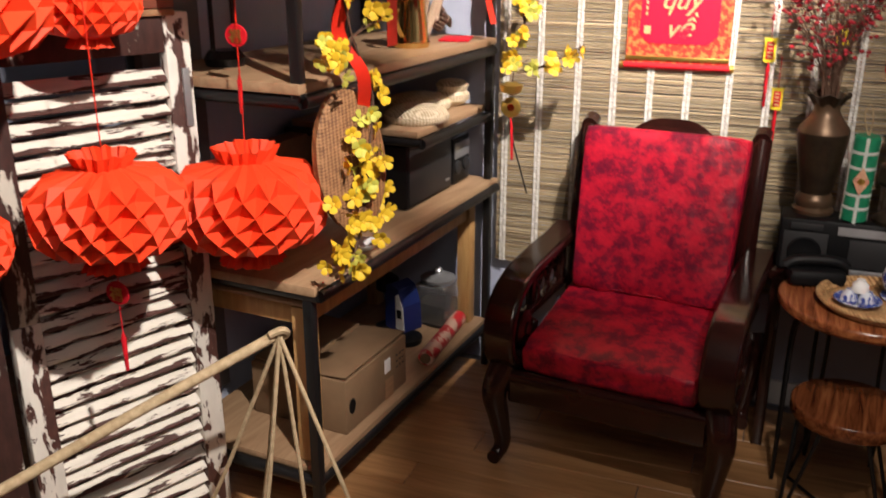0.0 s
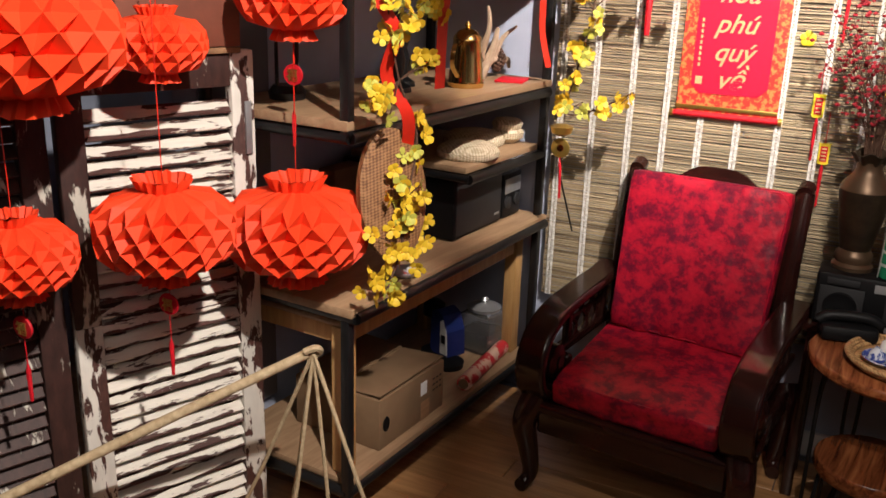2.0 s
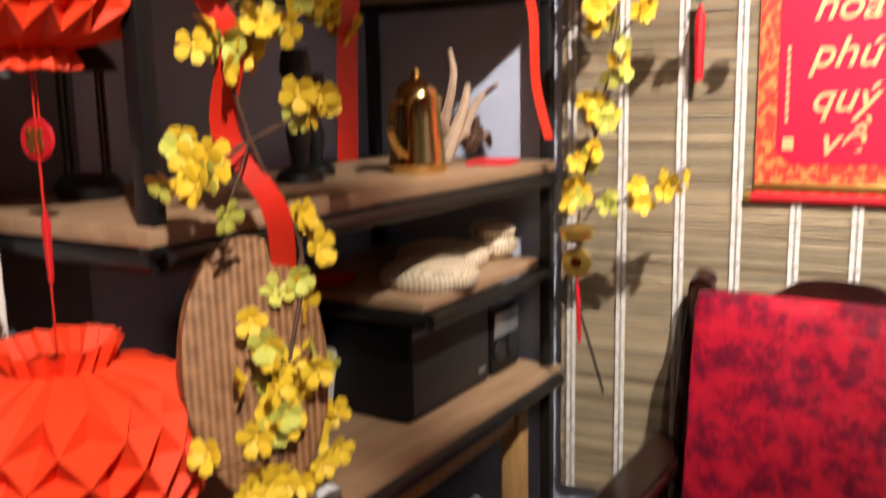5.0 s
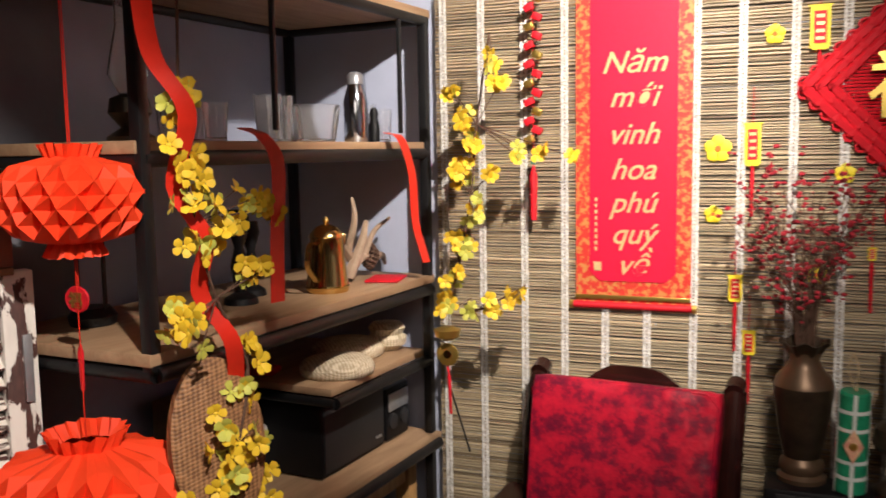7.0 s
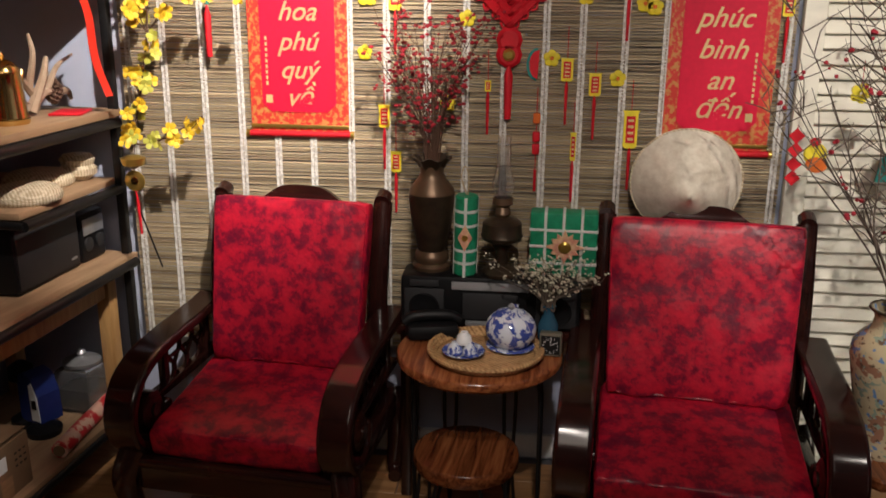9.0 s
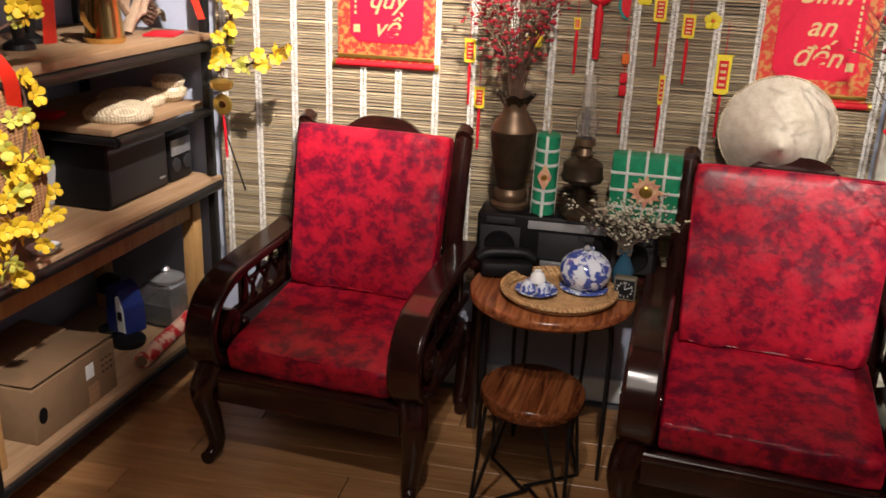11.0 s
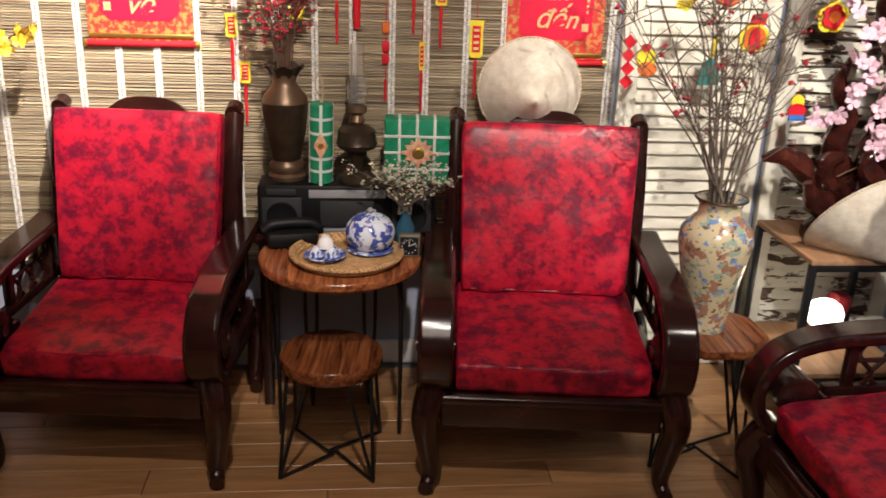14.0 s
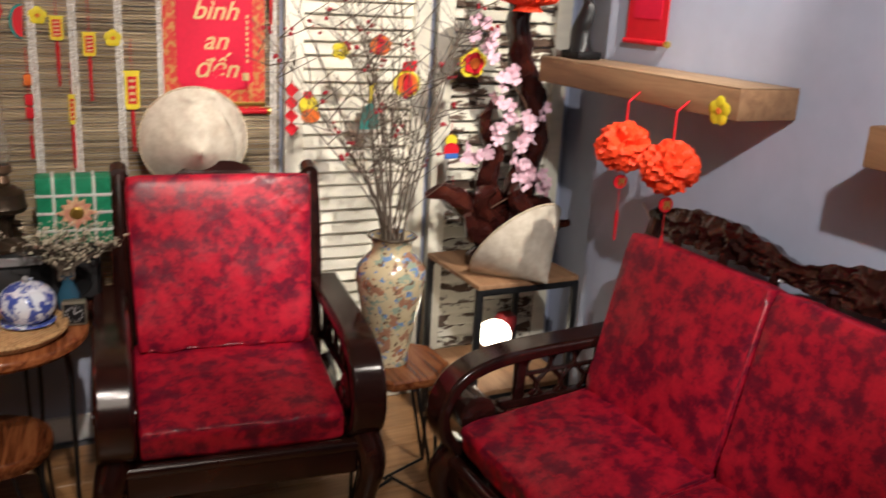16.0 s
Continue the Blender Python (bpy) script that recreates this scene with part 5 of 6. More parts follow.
def spray(top, base, n, reach, height, mat, blooms, r_b, lean=0.0, dens=5, bmat=None, name="bloom"):
    """Dry stems that fan out from a vase, with clumps at their ends."""
    bm, fl = bmesh.new(), bmesh.new()
    tips = []
    for k in range(n):
        a = rnd.uniform(0, 6.28)
        rr = reach * rnd.uniform(0.15, 1) ** 0.7
        h = height * rnd.uniform(0.55, 1.0)
        e = Vector((rr * math.cos(a) + lean * h, rr * 0.45 * math.sin(a), h))
        m_ = Vector((e.x * 0.30, e.y * 0.3, h * 0.5))
        pts = curve_pts([(rnd.uniform(-0.02, 0.02), rnd.uniform(-0.02, 0.02), 0), m_, e], 4)
        tube(bm, pts, [0.0022 * (1 - 0.07 * i) for i in range(len(pts))], 4)
        for s in range(dens):
            p0 = pts[rnd.randrange(3, len(pts))]
            p1 = p0 + Vector((rnd.uniform(-0.06, 0.06), rnd.uniform(-0.03, 0.03), rnd.uniform(0.0, 0.08))) * (height / 0.4)
            tube(bm, [p0, p1], 0.0010, 3)
            tips.append(p1)
        tips.append(e)
    for p in tips:
        for s in range(blooms):
            q = p + Vector((rnd.gauss(0, r_b * 1.2), rnd.gauss(0, r_b * 1.2), rnd.gauss(0, r_b * 1.2)))
            bmesh.ops.create_icosphere(fl, subdivisions=1, radius=r_b * rnd.uniform(0.5, 1.1), matrix=Matrix.Translation(q) @ Matrix.Diagonal((1, 1, 0.7, 1)))
    st = part("stem_tangle", bm, mat, top, smooth=False)
    st["kind"] = "stuff"
    st.location = base
    f_ = part(name, fl, bmat, top, smooth=False)
    f_.location = base
    f_["kind"] = "stuff"


fl = thing("dried_red_flowers", pose(0.632, -0.215, 1.09), "dry red flower spray standing in the bronze vase", "dried flowers")
spray(fl, (0, 0, 0), 38, 0.18, 0.47, STEM, 2, 0.0085, -0.01, 5, RED_FL, "bloom_mass")
bt = thing("rice_cake_roll", pose(0.742, -0.265, 0.783, 3, 1, 0), "green cylinder rice cake tied with white strings on the radio", "rice cake")
part("body", L([(0.030, 0), (0.036, 0.006), (0.036, 0.25), (0.030, 0.256)], 28), GREEN, bt)
for z in (0.045, 0.085, 0.165, 0.21):
    part("string", L([(0.0368, z - 0.0045), (0.0372, z), (0.0368, z + 0.0045)], 28), WHITE_TAPE, bt)
for a in (-1.57, 0.3, 3.4):
    part("string", strap(bmesh.new(), [(0.0372 * math.cos(a), 0.0372 * math.sin(a), z) for z in (0.0, 0.128, 0.256)], (-math.sin(a), math.cos(a), 0), 0.009, 0.0012), WHITE_TAPE, bt)
part("ornament", prism(bmesh.new(), [(0, 0.088), (0.022, 0.13), (0, 0.172), (-0.022, 0.13)], 0.008, pose(0, -0.039, 0)), PINKGOLD, bt, smooth=False)
part("gold_sign", lathe(bmesh.new(), [(0.010, 0), (0.007, 0.004)], 10, pose(0, -0.044, 0.13, 90, 0, 0)), GOLD, bt)
part("loop", T(curve_pts([(0.0, 0, 0.256), (-0.018, 0, 0.31), (-0.008, 0, 0.345), (0.004, 0, 0.31), (0.003, 0, 0.256)], 5), 0.0022, 5), ROPE, bt)
ol = thing("bronze_oil_lamp", pose(0.855, -0.25, 0.783), "old bronze oil lamp with a glass chimney on the radio", "oil lamp")
part("foot", L([(0.062, 0), (0.064, 0.01), (0.05, 0.022), (0.022, 0.034), (0.020, 0.075), (0.034, 0.10)], 32), BRONZE, ol)
part("font", L([(0.034, 0.10), (0.060, 0.112), (0.066, 0.125), (0.062, 0.135), (0.060, 0.165), (0.05, 0.175), (0.02, 0.185)], 32), BRONZE, ol)
part("burner", L([(0.02, 0.185), (0.026, 0.195), (0.022, 0.205), (0.018, 0.215), (0.032, 0.225), (0.030, 0.245)], 24), BRONZE_LT, ol)
ch = part("chimney", L([(0.024, 0.245), (0.034, 0.275), (0.034, 0.295), (0.021, 0.335), (0.020, 0.43), (0.0185, 0.43), (0.0195, 0.335), (0.0325, 0.295), (0.0325, 0.275), (0.0225, 0.245)], 24), GLASS, ol)
bc = thing("square_rice_cake", pose(1.045, -0.235, 0.787, 8, 0, -3), "green square rice cake tied with white strings on the radio", "rice cake")
part("body", B((0, 0, 0.105), (0.205, 0.055, 0.21), 0.008), GREEN, bc)
for u in (-0.055, 0.0, 0.055):
    part("string", B((u, 0, 0.105), (0.009, 0.0585, 0.213), 0.002), WHITE_TAPE, bc)
for u in (0.045, 0.10, 0.155):
    part("string", B((0, 0, u), (0.208, 0.0595, 0.009), 0.002), WHITE_TAPE, bc)
star = []
for k in range(24):
    a = k * math.pi / 12
    r = (0.058 if k % 6 == 0 else 0.048) if k % 2 == 0 else 0.034
    star.append((r * math.cos(a), r * math.sin(a)))
bm = prism(bmesh.new(), star, 0.008)
add_o = part("ornament", bm, PINKGOLD, bc)
add_o.location = (0.005, -0.036, 0.105)
part("gold_sign", lathe(bmesh.new(), [(0.02, 0), (0.014, 0.005)], 12, pose(0.005, -0.042, 0.105, 90, 0, 0)), GOLD, bc)
ph = thing("black_telephone", pose(0.655, -0.40, 0.621, 0, 0, 12), "low black telephone on the side table", "telephone")
part("body", B((0, 0, 0.026), (0.16, 0.09, 0.05), 0.018), BLACK, ph)
part("receiver", T(curve_pts([(-0.085, 0, 0.05), (-0.05, 0, 0.068), (0.05, 0, 0.068), (0.085, 0, 0.05)], 4), 0.017, 10), BLACK, ph)
tr = thing("wicker_tray", pose(0.825, -0.525, 0.621), "round woven wicker tray on the side table", "tray")
part("base", L([(0.14, 0), (0.145, 0.003), (0.14, 0.005), (0.02, 0.005)], 40), WICKER, tr)
for r, z in ((0.148, 0.008), (0.157, 0.015), (0.163, 0.022)):
    part("rim_coil", T([(r * math.cos(a * 0.1309), r * math.sin(a * 0.1309), z) for a in range(49)], 0.007, 7), WICKER, tr)
sc = thing("saucer", pose(0.762, -0.545, 0.627), "blue and white porcelain saucer on the tray", "saucer")
part("plate", L([(0.03, 0), (0.045, 0.004), (0.062, 0.016), (0.060, 0.018), (0.04, 0.008), (0.005, 0.007)], 32), PORC, sc)
for x, yy, zf in ((-0.022, -0.008, 0), (0.022, -0.012, 0), (0.0, 0.022, 0), (0.002, 0.0, 0.028)):
    cp = thing("teacup", pose(0.762 + x, -0.545 + yy, 0.637 + zf), "small white teacup turned over on the saucer", "teacup", "teacups")
    part("bowl", L([(0.023, 0), (0.024, 0.004), (0.020, 0.022), (0.012, 0.03), (0.011, 0.034), (0.002, 0.033)], 22), WHITE_P if zf else PORC, cp)
pt_ = thing("porcelain_teapot", pose(0.895, -0.470, 0.627), "round blue and white porcelain teapot on the tray", "teapot")
part("stand", L([(0.05, 0), (0.072, 0.008), (0.07, 0.012), (0.045, 0.01)], 32), PORC, pt_)
part("body", L([(0.045, 0.01), (0.058, 0.018), (0.072, 0.040), (0.075, 0.062), (0.070, 0.084), (0.056, 0.100), (0.046, 0.104)], 40), PORC, pt_)
part("lid", L([(0.047, 0.103), (0.044, 0.110), (0.026, 0.117), (0.008, 0.120)], 30), PORC, pt_)
part("knob", L([(0.007, 0.119), (0.011, 0.128), (0.004, 0.136)], 14), SUEDE_GREY, pt_)
part("spout", T(curve_pts([(0.0, 0.066, 0.05), (0.01, 0.092, 0.075), (0.012, 0.102, 0.098)], 4), [0.014, 0.013, 0.012, 0.011, 0.010, 0.009, 0.009, 0.008, 0.008], 10), PORC, pt_)
ck = thing("desk_clock", pose(1.012, -0.50, 0.621, 0, 0, -6), "small square alarm clock with a black dial on the table", "clock")
part("case", B((0, 0, 0.036), (0.064, 0.03, 0.07), 0.005), plain("grey_brass", (0.22, 0.20, 0.15), 0.4, 0.5), ck)
dl = part("dial", B((0, -0.0155, 0.036), (0.054, 0.002, 0.056), 0.001), BLACK, ck)
for k in range(12):
    a = k * math.pi / 6
    letters(str(12 if k == 0 else k), 0.0095, WHITE_P, dl, pose(0.021 * math.sin(a), -0.0172, 0.0325 + 0.021 * math.cos(a), 90, 0, 0), "numeral", 0.0002, 0, 0)
for a, ln in ((0.0, 0.016), (1.05, 0.019)):
    part("clock_needle", T([(0, -0.0175, 0.036), (ln * math.sin(a), -0.0175, 0.036 + ln * math.cos(a))], 0.0009, 5), WHITE_P, dl)
gv = thing("blue_glass_vase", pose(1.005, -0.40, 0.621), "small blue glass bottle vase on the table", "vase")
part("body", L([(0.026, 0), (0.032, 0.02), (0.03, 0.06), (0.016, 0.09), (0.018, 0.11), (0.022, 0.115)], 24), plain("blue_glaze", (0.03, 0.10, 0.16), 0.12), gv)
g = thing("gypsophila", pose(1.0, -0.40, 0.725), "dry cream gypsophila sprigs in the blue vase", "dried flowers")
spray(g, (0, 0, 0), 34, 0.17, 0.16, TWIG, 3, 0.0045, -0.1, 6, GYPS, "bloom_mass")


# ---- hats ----
def conical_hat(name, m, R, H, label):
    top = thing(name, m, label, "hat", "conical hats")
    prof = [(R * (1 - k / 16), H * (k / 16) ** 0.96 + 0.0012 * (k % 2)) for k in range(16)] + [(0.004, H), (0.003, H - 0.004)] + [(R * (1 - k / 6) - 0.002, H * (k / 6) - 0.005) for k in range(5, -1, -1)]
    bm = L(prof, 64)
    part("leaf_cone", bm, STRAW, top)
    part("rim", T([(R * math.cos(a * 0.0982), R * math.sin(a * 0.0982), 0) for a in range(65)], 0.0035, 6), WICKER_PALE, top)
    part("strap", strap(bmesh.new(), curve_pts([(-R * 0.8, 0, H * 0.1), (0, -0.02, -0.05), (R * 0.8, 0, H * 0.1)], 6), (0, 1, 0), 0.02, 0.001), BLACK, top)


conical_hat("conical_hat", pose(1.415, -0.15, 1.070, 96, 0, -4), 0.168, 0.16, "pale conical palm-leaf hat resting on the armchair's back")
AXIS = Vector((0.25, -0.75, -0.60)).normalized()
conical_hat("conical_hat", Matrix.Translation(Vector((2.470, -0.645, 0.645)) - AXIS * 0.19) @ AXIS.to_track_quat("Z", "Y").to_matrix().to_4x4(), 0.185, 0.19, "pale conical palm-leaf hat lying on the corner rack")

# ---- corner ----
t = thing("octagonal_side_table", pose(1.925, -0.63, 0), "small octagonal rosewood table with black wire legs", "side table")
part("tabletop", lathe(bmesh.new(), [(0.170, 0.405), (0.175, 0.415), (0.175, 0.432), (0.168, 0.438), (0.02, 0.438)], 8, pose(0, 0, 0, 0, 0, 22)), ROSEWOOD, t, smooth=False)
wire_legs(t, 0.14, 0.19, 0.405, 4, True, 0.5)
v = thing("ceramic_vase", pose(1.905, -0.63, 0.438), "tall cream ceramic vase painted with blue and red flowers", "vase")
part("body", L([(0.060, 0), (0.064, 0.006), (0.062, 0.03), (0.078, 0.12), (0.098, 0.22), (0.108, 0.28), (0.104, 0.315), (0.08, 0.345), (0.064, 0.36), (0.060, 0.385), (0.068, 0.405), (0.076, 0.41), (0.066, 0.412), (0.054, 0.385)], 44), VASE_PAINT, v)
part("rim", T([(0.073 * math.cos(a * 0.1571), 0.073 * math.sin(a * 0.1571), 0.41) for a in range(41)], 0.004, 6), BRONZE, v)
br = thing("bare_branches", pose(1.905, -0.63, 0.80), "bare grey branches with red buds in the ceramic vase", "branches")
bm = bmesh.new()
tips = []
for k in range(22):
    a = rnd.uniform(0, 6.28)
    rr, h = 0.50 * rnd.uniform(0.1, 1) ** 0.8, rnd.uniform(0.5, 0.95)
    e = Vector((rr * math.cos(a) + 0.03, 0.25 * rr * math.sin(a) + 0.12, h))
    pts = curve_pts([(rnd.uniform(-0.025, 0.025), rnd.uniform(-0.025, 0.025), 0), Vector((e.x * 0.30 + rnd.uniform(-0.03, 0.03), e.y * 0.3, h * 0.35)), Vector((e.x * 0.6 + rnd.uniform(-0.03, 0.03), e.y * 0.6, h * 0.7)), e], 5)
    tube(bm, pts, [0.0034 * (1 - 0.05 * i) for i in range(len(pts))], 5)
    for s in range(14):
        i = rnd.randrange(5, len(pts))
        p1 = pts[i] + Vector((rnd.uniform(-0.14, 0.14), rnd.uniform(-0.04, 0.04), rnd.uniform(0.02, 0.14)))
        mid = (pts[i] + p1) / 2 + Vector((rnd.uniform(-0.012, 0.012), 0, rnd.uniform(-0.012, 0.012)))
        tube(bm, [pts[i], mid, p1], [0.0018, 0.0014, 0.0009], 4)
        tips.append(p1)
for (x, yy, z) in ((1.675, -0.34, 1.19), (1.835, -0.33, 1.37), (1.935, -0.34, 1.17), (2.06, -0.34, 1.27), (2.30, -0.34, 1.34), (2.235, -0.34, 1.06), (2.235, -0.37, 0.875), (1.965, -0.34, 1.39)):
    e = Vector((x - 1.905, yy + 0.63, z + 0.09 - 0.80))
    tube(bm, curve_pts([(0, 0, 0), (e.x * 0.25, e.y * 0.4, e.z * 0.45), tuple(e)], 5), [0.003 - 0.0002 * i for i in range(11)], 5)
part("branch_tangle", bm, TWIG, br, smooth=False)["kind"] = "stuff"
bm = bmesh.new()
for p in tips[::7]:
    for s in range(3):
        bmesh.ops.create_icosphere(bm, subdivisions=1, radius=rnd.uniform(0.004, 0.008), matrix=Matrix.Translation(p + Vector((rnd.gauss(0, 0.008), rnd.gauss(0, 0.008), rnd.gauss(0, 0.008)))))
bd = part("bud_mass", bm, RED_FL, br, smooth=False)
bd["kind"] = "stuff"


def felt(name, label, x, y, z, pieces):
    top = thing(name, pose(x, y, z), label, "felt ornament", "felt ornaments")
    for nm, mat, ol_, yy in pieces:
        part(nm, prism(bmesh.new(), ol_, 0.006, pose(0, yy, 0)), mat, top, smooth=False)
    part("thread", T([(0, 0, 0.02), (0, 0, 0.09)], 0.001, 4), RED, top)


def disc(r, sx=1.0, n=16, cx=0, cz=0):
    return [(cx + r * sx * math.cos(k * 2 * math.pi / n), cz + r * math.sin(k * 2 * math.pi / n)) for k in range(n)]


felt("firecracker_ornament", "red diamond paper chain with a yellow bird hanging on the branches", 1.675, -0.34, 1.19, [("diamond", RED, [(0, z - 0.022), (0.022, z), (0, z + 0.022), (-0.022, z)], 0) for z in (0.06, 0.02, -0.02, -0.06)] + [("bird", STICKER, disc(0.032, 1.0, 14, 0.055, 0.01), 0), ("wing", ORANGE, disc(0.022, 1.4, 12, 0.06, -0.02), -0.006), ("cap", RED, disc(0.012, 1.3, 10, 0.05, 0.045), -0.006)])
felt("yellow_felt_flower", "yellow felt flower hanging on the branches", 1.835, -0.33, 1.37, [("petal", STICKER, disc(0.013, 1, 9, 0.016 * math.cos(k * 1.257), 0.016 * math.sin(k * 1.257)), 0.001 * k) for k in range(5)])
felt("teal_bell_ornament", "teal felt bell with a yellow loop hanging on the branches", 1.935, -0.34, 1.17, [("bell", TEAL, [(-0.034, -0.045), (0.034, -0.045), (0.026, 0.02), (0.0, 0.04), (-0.026, 0.02)], 0), ("loop", STICKER, [(-0.006, 0.04), (0.008, 0.04), (0.014, 0.10), (0.004, 0.11), (-0.004, 0.09)], -0.002)])
felt("red_lantern_ornament", "orange felt lantern with red stripe hanging on the branches", 2.06, -0.34, 1.27, [("lantern", STICKER, disc(0.044, 1.1), 0), ("middle", ORANGE, disc(0.036, 1.0), -0.005), ("stripe", RED, disc(0.032, 0.5), -0.010), ("cap", RED, [(-0.02, 0.04), (0.03, 0.04), (0.035, 0.075), (-0.012, 0.07)], 0)])
felt("red_felt_flower", "red and yellow felt flower hanging on the branches", 2.30, -0.34, 1.34, [("petal", STICKER, disc(0.028, 1, 10, 0.024 * math.cos(k * 1.257 + 0.3), 0.024 * math.sin(k * 1.257 + 0.3)), 0.001 * k) for k in range(5)] + [("petal", RED, disc(0.02, 1, 10, 0.018 * math.cos(k * 1.257), 0.018 * math.sin(k * 1.257)), -0.006 - 0.0008 * k) for k in range(5)] + [("middle", ORANGE, disc(0.018), -0.014)])
felt("child_figure_ornament", "yellow and red felt drop hanging on the branches", 2.235, -0.34, 1.06, [("drop", STICKER, disc(0.022, 1.0, 12, 0, 0.02), 0), ("skirt", RED, disc(0.024, 1.2, 12, 0, -0.01), -0.004), ("hem", BLUE, [(-0.024, -0.04), (0.024, -0.04), (0.024, -0.022), (-0.024, -0.022)], -0.007)])
felt("teal_drop_ornament", "teal and white felt drop hanging on the root", 2.235, -0.37, 0.875, [("drop", TEAL, disc(0.026, 0.8, 14), 0), ("tip", WHITE_P, disc(0.016, 1.0, 12, 0, -0.02), -0.005)])
felt("orange_round_ornament", "orange round felt ornament hanging on the branches", 1.965, -0.34, 1.39, [("disc", ORANGE, disc(0.032, 1.1), 0), ("stripe", RED, disc(0.024, 0.6), -0.004)])

rk = thing("corner_rack", pose(2.44, -0.39, 0), "black steel corner rack with wooden shelves", "rack")
for x in (-0.19, 0.19):
    for yy in (-0.19, 0.19):
        part("post", B((x, yy, 0.31), (0.022, 0.022, 0.62), 0.002), STEEL, rk)
for z in (0.63, 0.24):
    part("shelf_board", B((0, 0, z), (0.40, 0.40, 0.018), 0.003), BEAM, rk)
    for yy in (-0.19, 0.19):
        part("rail", B((0, yy, z - 0.02), (0.36, 0.018, 0.022), 0.002), STEEL, rk)
lp = thing("globe_lamp", pose(2.44, -0.38, 0.25), "small glowing white globe lamp on a dark base on the rack", "lamp")
part("base", L([(0.04, 0), (0.045, 0.02), (0.03, 0.06), (0.034, 0.07)], 20), BLACK, lp)
part("globe", L([(0.030, 0.07), (0.050, 0.082), (0.060, 0.105), (0.060, 0.125), (0.050, 0.148), (0.030, 0.162), (0.010, 0.167)], 28), LAMP_ON, lp)
pb = thing("red_paper_bag", pose(2.54, -0.27, 0.25), "crumpled red paper bag on the rack", "bag")
part("body", B((0, 0, 0.09), (0.09, 0.07, 0.15), 0.03, pose(0, 0, -0.012, 6, 12, 20)), plain("dark_red_paper", (0.20, 0.008, 0.012), 0.6), pb)

rt = thing("root_sculpture", pose(2.42, -0.36, 0.64), "glossy dark lacquered tree-root sculpture on the corner rack", "sculpture")


def limb(ctrl, radii, seg=12):
    p = curve_pts(ctrl, 7)
    n = len(p) - 1
    rr = [np.interp(i / n, np.linspace(0, 1, len(radii)), radii) for i in range(n + 1)]
    bm = T(p, [float(x) for x in rr], seg)
    for v_ in bm.verts:
        q = v_.co * 14
        v_.co += Vector((noise.noise(q), noise.noise(q + Vector((7, 3, 1))), noise.noise(q + Vector((2, 9, 5))))) * 0.02
    return bm


part("trunk", limb([(0.04, 0.02, 0.0), (0.09, 0.03, 0.18), (0.14, 0.04, 0.40), (0.13, 0.03, 0.58), (0.06, 0.02, 0.74), (0.03, 0.02, 0.95), (-0.03, 0.02, 1.2)], [0.09, 0.07, 0.05, 0.042, 0.045, 0.038, 0.02]), ROOT, rt)
part("limb", limb([(0.03, 0.0, 0.10), (-0.07, -0.02, 0.17), (-0.17, -0.03, 0.235), (-0.23, -0.03, 0.275), (-0.29, -0.02, 0.27)], [0.075, 0.06, 0.045, 0.03, 0.010], 9), ROOT, rt)
part("limb", limb([(-0.06, -0.02, 0.16), (-0.10, -0.06, 0.22), (-0.10, -0.08, 0.27), (-0.06, -0.09, 0.29)], [0.05, 0.04, 0.03, 0.012], 9), ROOT, rt)
part("limb", limb([(0.02, -0.02, 0.08), (-0.06, -0.05, 0.11), (-0.14, -0.09, 0.15), (-0.17, -0.11, 0.21)], [0.06, 0.05, 0.035, 0.012], 9), ROOT, rt)
part("limb", limb([(0.06, -0.03, 0.12), (0.05, -0.08, 0.20), (0.02, -0.09, 0.27), (0.04, -0.10, 0.31)], [0.05, 0.045, 0.03, 0.012], 9), ROOT, rt)
part("limb", limb([(0.02, 0.0, 0.16), (-0.04, 0.01, 0.27), (-0.03, 0.0, 0.40), (-0.07, 0.0, 0.50), (-0.05, 0.0, 0.58)], [0.06, 0.04, 0.035, 0.022, 0.008], 9), ROOT, rt)
part("limb", limb([(0.05, 0.0, 0.14), (0.14, -0.04, 0.20), (0.195, -0.08, 0.15), (0.205, -0.14, 0.18)], [0.07, 0.05, 0.03, 0.012], 9), ROOT, rt)
part("foot", limb([(-0.12, -0.03, 0.03), (0.0, -0.02, 0.04), (0.15, 0.0, 0.03)], [0.03, 0.06, 0.035]), ROOT, rt)
pk = thing("pink_blossom_branch", pose(0, 0, 0), "pink artificial peach blossoms wound round the root sculpture", "blossom branch")
part("stem", T(curve_pts([(2.36, -0.43, 0.86), (2.50, -0.43, 0.95), (2.44, -0.44, 1.10), (2.47, -0.43, 1.2), (2.38, -0.42, 1.32), (2.31, -0.41, 1.46)], 6), 0.003, 6), STEM, pk)
first = []
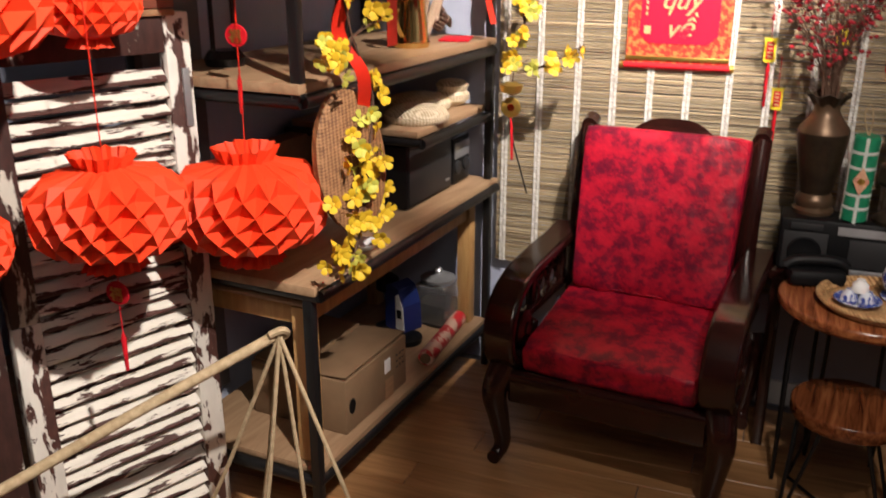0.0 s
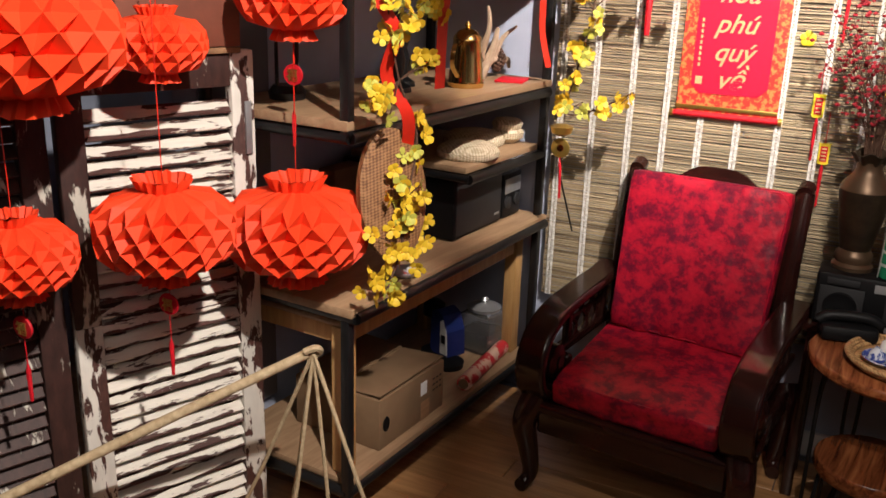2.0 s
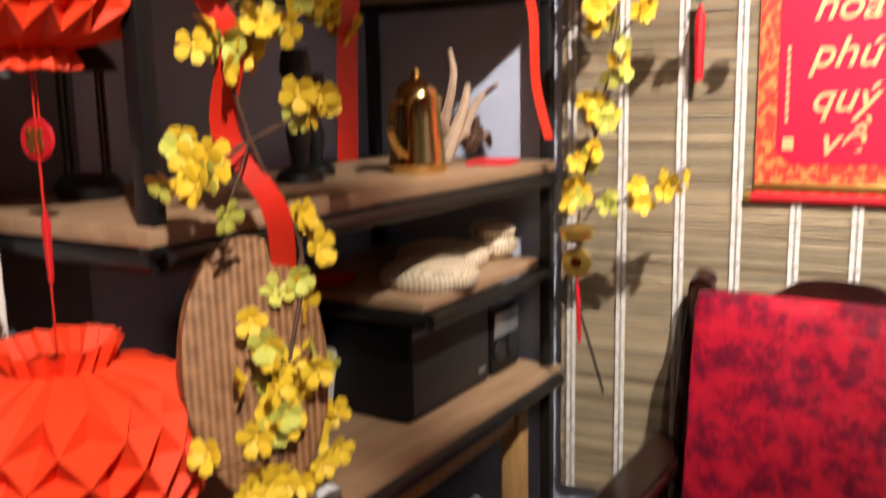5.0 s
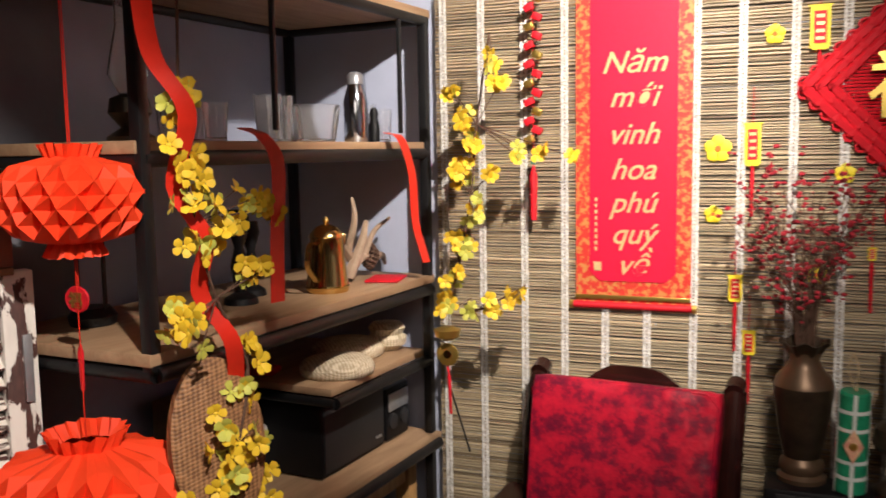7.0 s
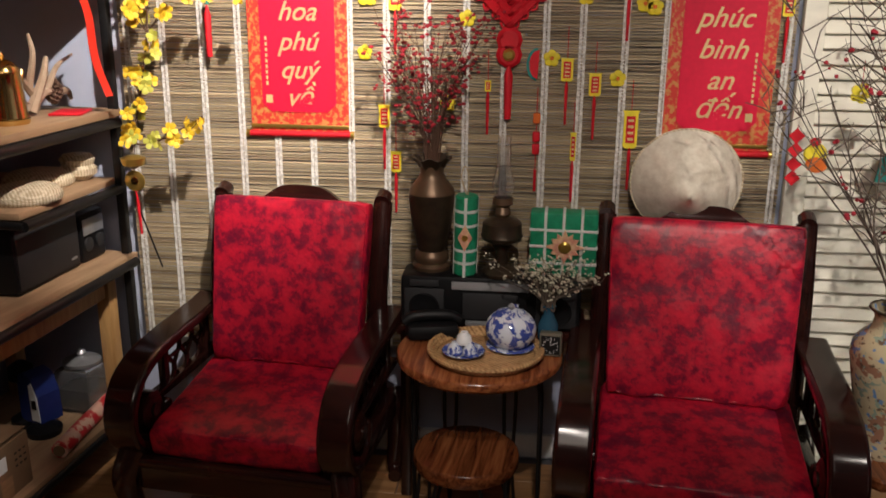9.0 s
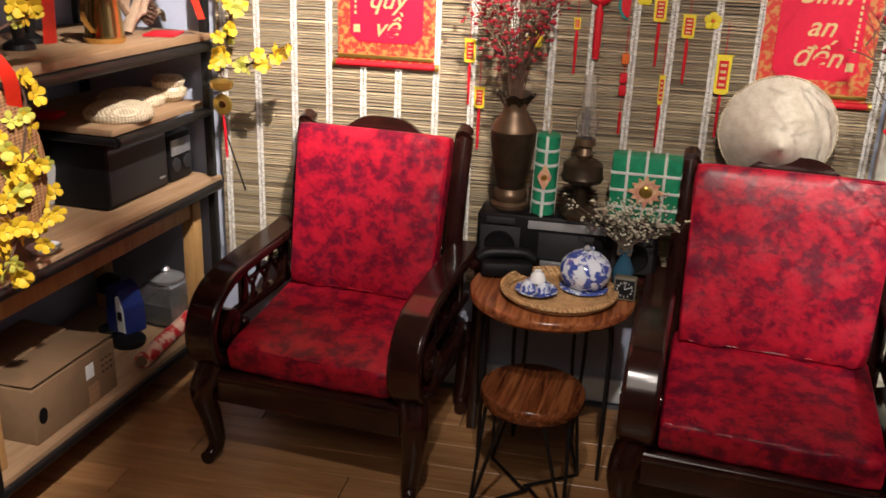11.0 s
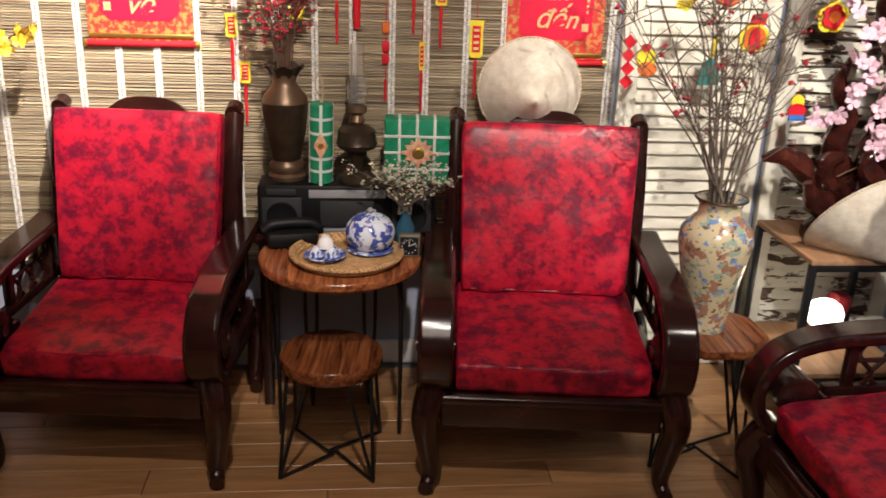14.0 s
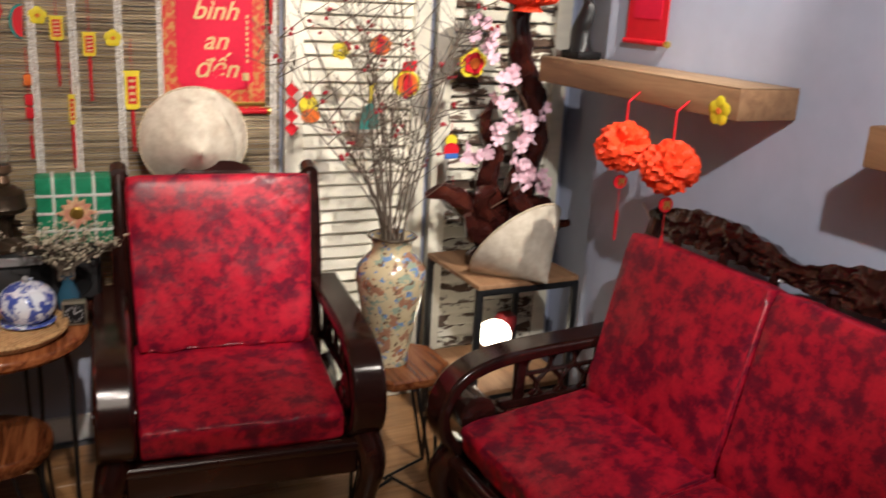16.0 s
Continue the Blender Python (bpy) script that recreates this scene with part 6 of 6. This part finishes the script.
for (cx, cz, n) in ((2.31, 1.40, 5), (2.38, 1.32, 4), (2.33, 1.24, 3), (2.39, 1.19, 5), (2.48, 1.16, 4), (2.46, 1.09, 5), (2.25, 1.08, 4), (2.30, 1.06, 3), (2.44, 1.02, 4), (2.50, 0.98, 5), (2.47, 0.94, 4), (2.54, 0.94, 4), (2.35, 1.12, 3), (2.53, 1.20, 2), (2.26, 1.47, 4)):
    for k in range(n):
        m = Matrix.Translation((cx + rnd.gauss(0, 0.016), -0.45 + rnd.gauss(0, 0.012), cz + rnd.gauss(0, 0.018))) @ Euler((radians(90 + rnd.uniform(-40, 40)), rnd.uniform(0, 6), radians(rnd.uniform(-50, 30)))).to_matrix().to_4x4()
        if len(first) < 4:
            o = part("blossom", flower_bm(0.026), PINK, pk)
            o.matrix_basis = m
            first.append(o)
        else:
            again(rnd.choice(first), "blossom", pk, m)

# ---- right wall ----
bm_ = thing("wooden_beam_shelf", pose(2.565, -0.955, 1.335), "thick old wooden beam shelf on the blue wall", "wall shelf")
part("beam", B((0, 0.012, 0.004), (0.20, 0.905, 0.078), 0.006), BEAM, bm_)
part("plank_top", B((0.0, 0.012, 0.0445), (0.196, 0.90, 0.003), 0.001), BOARD, bm_)
sticker(2.462, -1.335, 1.318, 0.036)
o = bpy.data.objects["paper_flower.010"]
o.rotation_euler = (0, 0, radians(-90))
o["label"] = "yellow paper flower fixed on the wooden beam"
b2 = thing("wooden_beam_shelf", pose(2.565, -2.30, 1.305), "thick old wooden beam shelf on the blue wall", "wall shelf")
part("beam", B((0, 0, 0), (0.20, 1.08, 0.088), 0.006), BEAM, b2)
top = thing("hanging_scroll", pose(2.655, -0.78, 0, 0, 0, -90), "small red wall scroll on the blue wall above the beam", "scroll", "red hanging scrolls")
part("brocade", B((0, 0, 1.70), (0.19, 0.002, 0.5), 0), RED, top, smooth=False)
part("panel", B((0, -0.002, 1.72), (0.13, 0.002, 0.40), 0), SILK_RED, top, smooth=False)
part("rod", T([(-0.10, -0.003, 1.45), (0.10, -0.003, 1.45)], 0.008, 10), RED, top)
part("knob", T([(0.10, -0.003, 1.45), (0.112, -0.003, 1.45)], 0.010, 10), GOLD, top)
df = thing("dark_stone_ornament", pose(2.55, -0.60, 1.383), "small dark carved stone ornament on the beam shelf", "ornament")
part("base", B((0, 0, 0.012), (0.09, 0.10, 0.024), 0.006), BLACK, df)
part("stone", limb([(0, 0, 0.02), (0.0, 0.01, 0.09), (0.0, -0.01, 0.16), (0, 0, 0.20)], [0.04, 0.032, 0.028, 0.012], 10), STEEL, df)
lantern(2.40, -0.50, 1.60, 0.10, 2.3, None, "red honeycomb tissue-paper lantern hung beside the beam shelf")
so = thing("wall_socket", pose(2.665, -0.95, 0.60), "white wall socket low on the blue wall", "socket")
part("plate", B((0, 0, 0), (0.008, 0.07, 0.11), 0.003), WHITE_P, so)

part("cable", T(curve_pts([(-0.003, 0.0, 0.05), (-0.004, 0.01, 0.14), (-0.004, 0.0, 0.22), (0.0, 0.06, 0.32), (0.0, 0.10, 0.36)], 6), 0.003, 6), WHITE_P, so, "white wall cable")
cl = solid("blue_cloth", cushion_bm(0.16, 0.12, 0.05), BLUE, "folded blue cloth on the wooden crate", "cloth", ROW @ pose(-0.24, 0.07, 1.434))

# ---- floor planks ----
floor_ob = bpy.data.objects["floor"]
plank = part("plank", B((0, 0, 0), (1.197, 0.124, 0.01), 0.0015, None, 1), FLOOR, floor_ob, smooth=False)
row, y, first_plank = 0, -4.13, True
while y < -0.04:
    x = -2.25 - (row * 0.53) % 1.2
    edge = 2.937 if y > -0.54 else 2.667
    while x < edge - 0.01:
        x0, x1 = max(x, -2.247), min(x + 1.2, edge)
        if x1 - x0 > 0.03:
            mm = pose((x0 + x1) / 2, y, -0.005) @ Matrix.Diagonal(((x1 - x0) / 1.2, 1, 1, 1))
            if first_plank:
                plank.matrix_basis, first_plank = mm, False
            else:
                again(plank, "plank", floor_ob, mm)
        x += 1.2
    y += 0.126
    row += 1
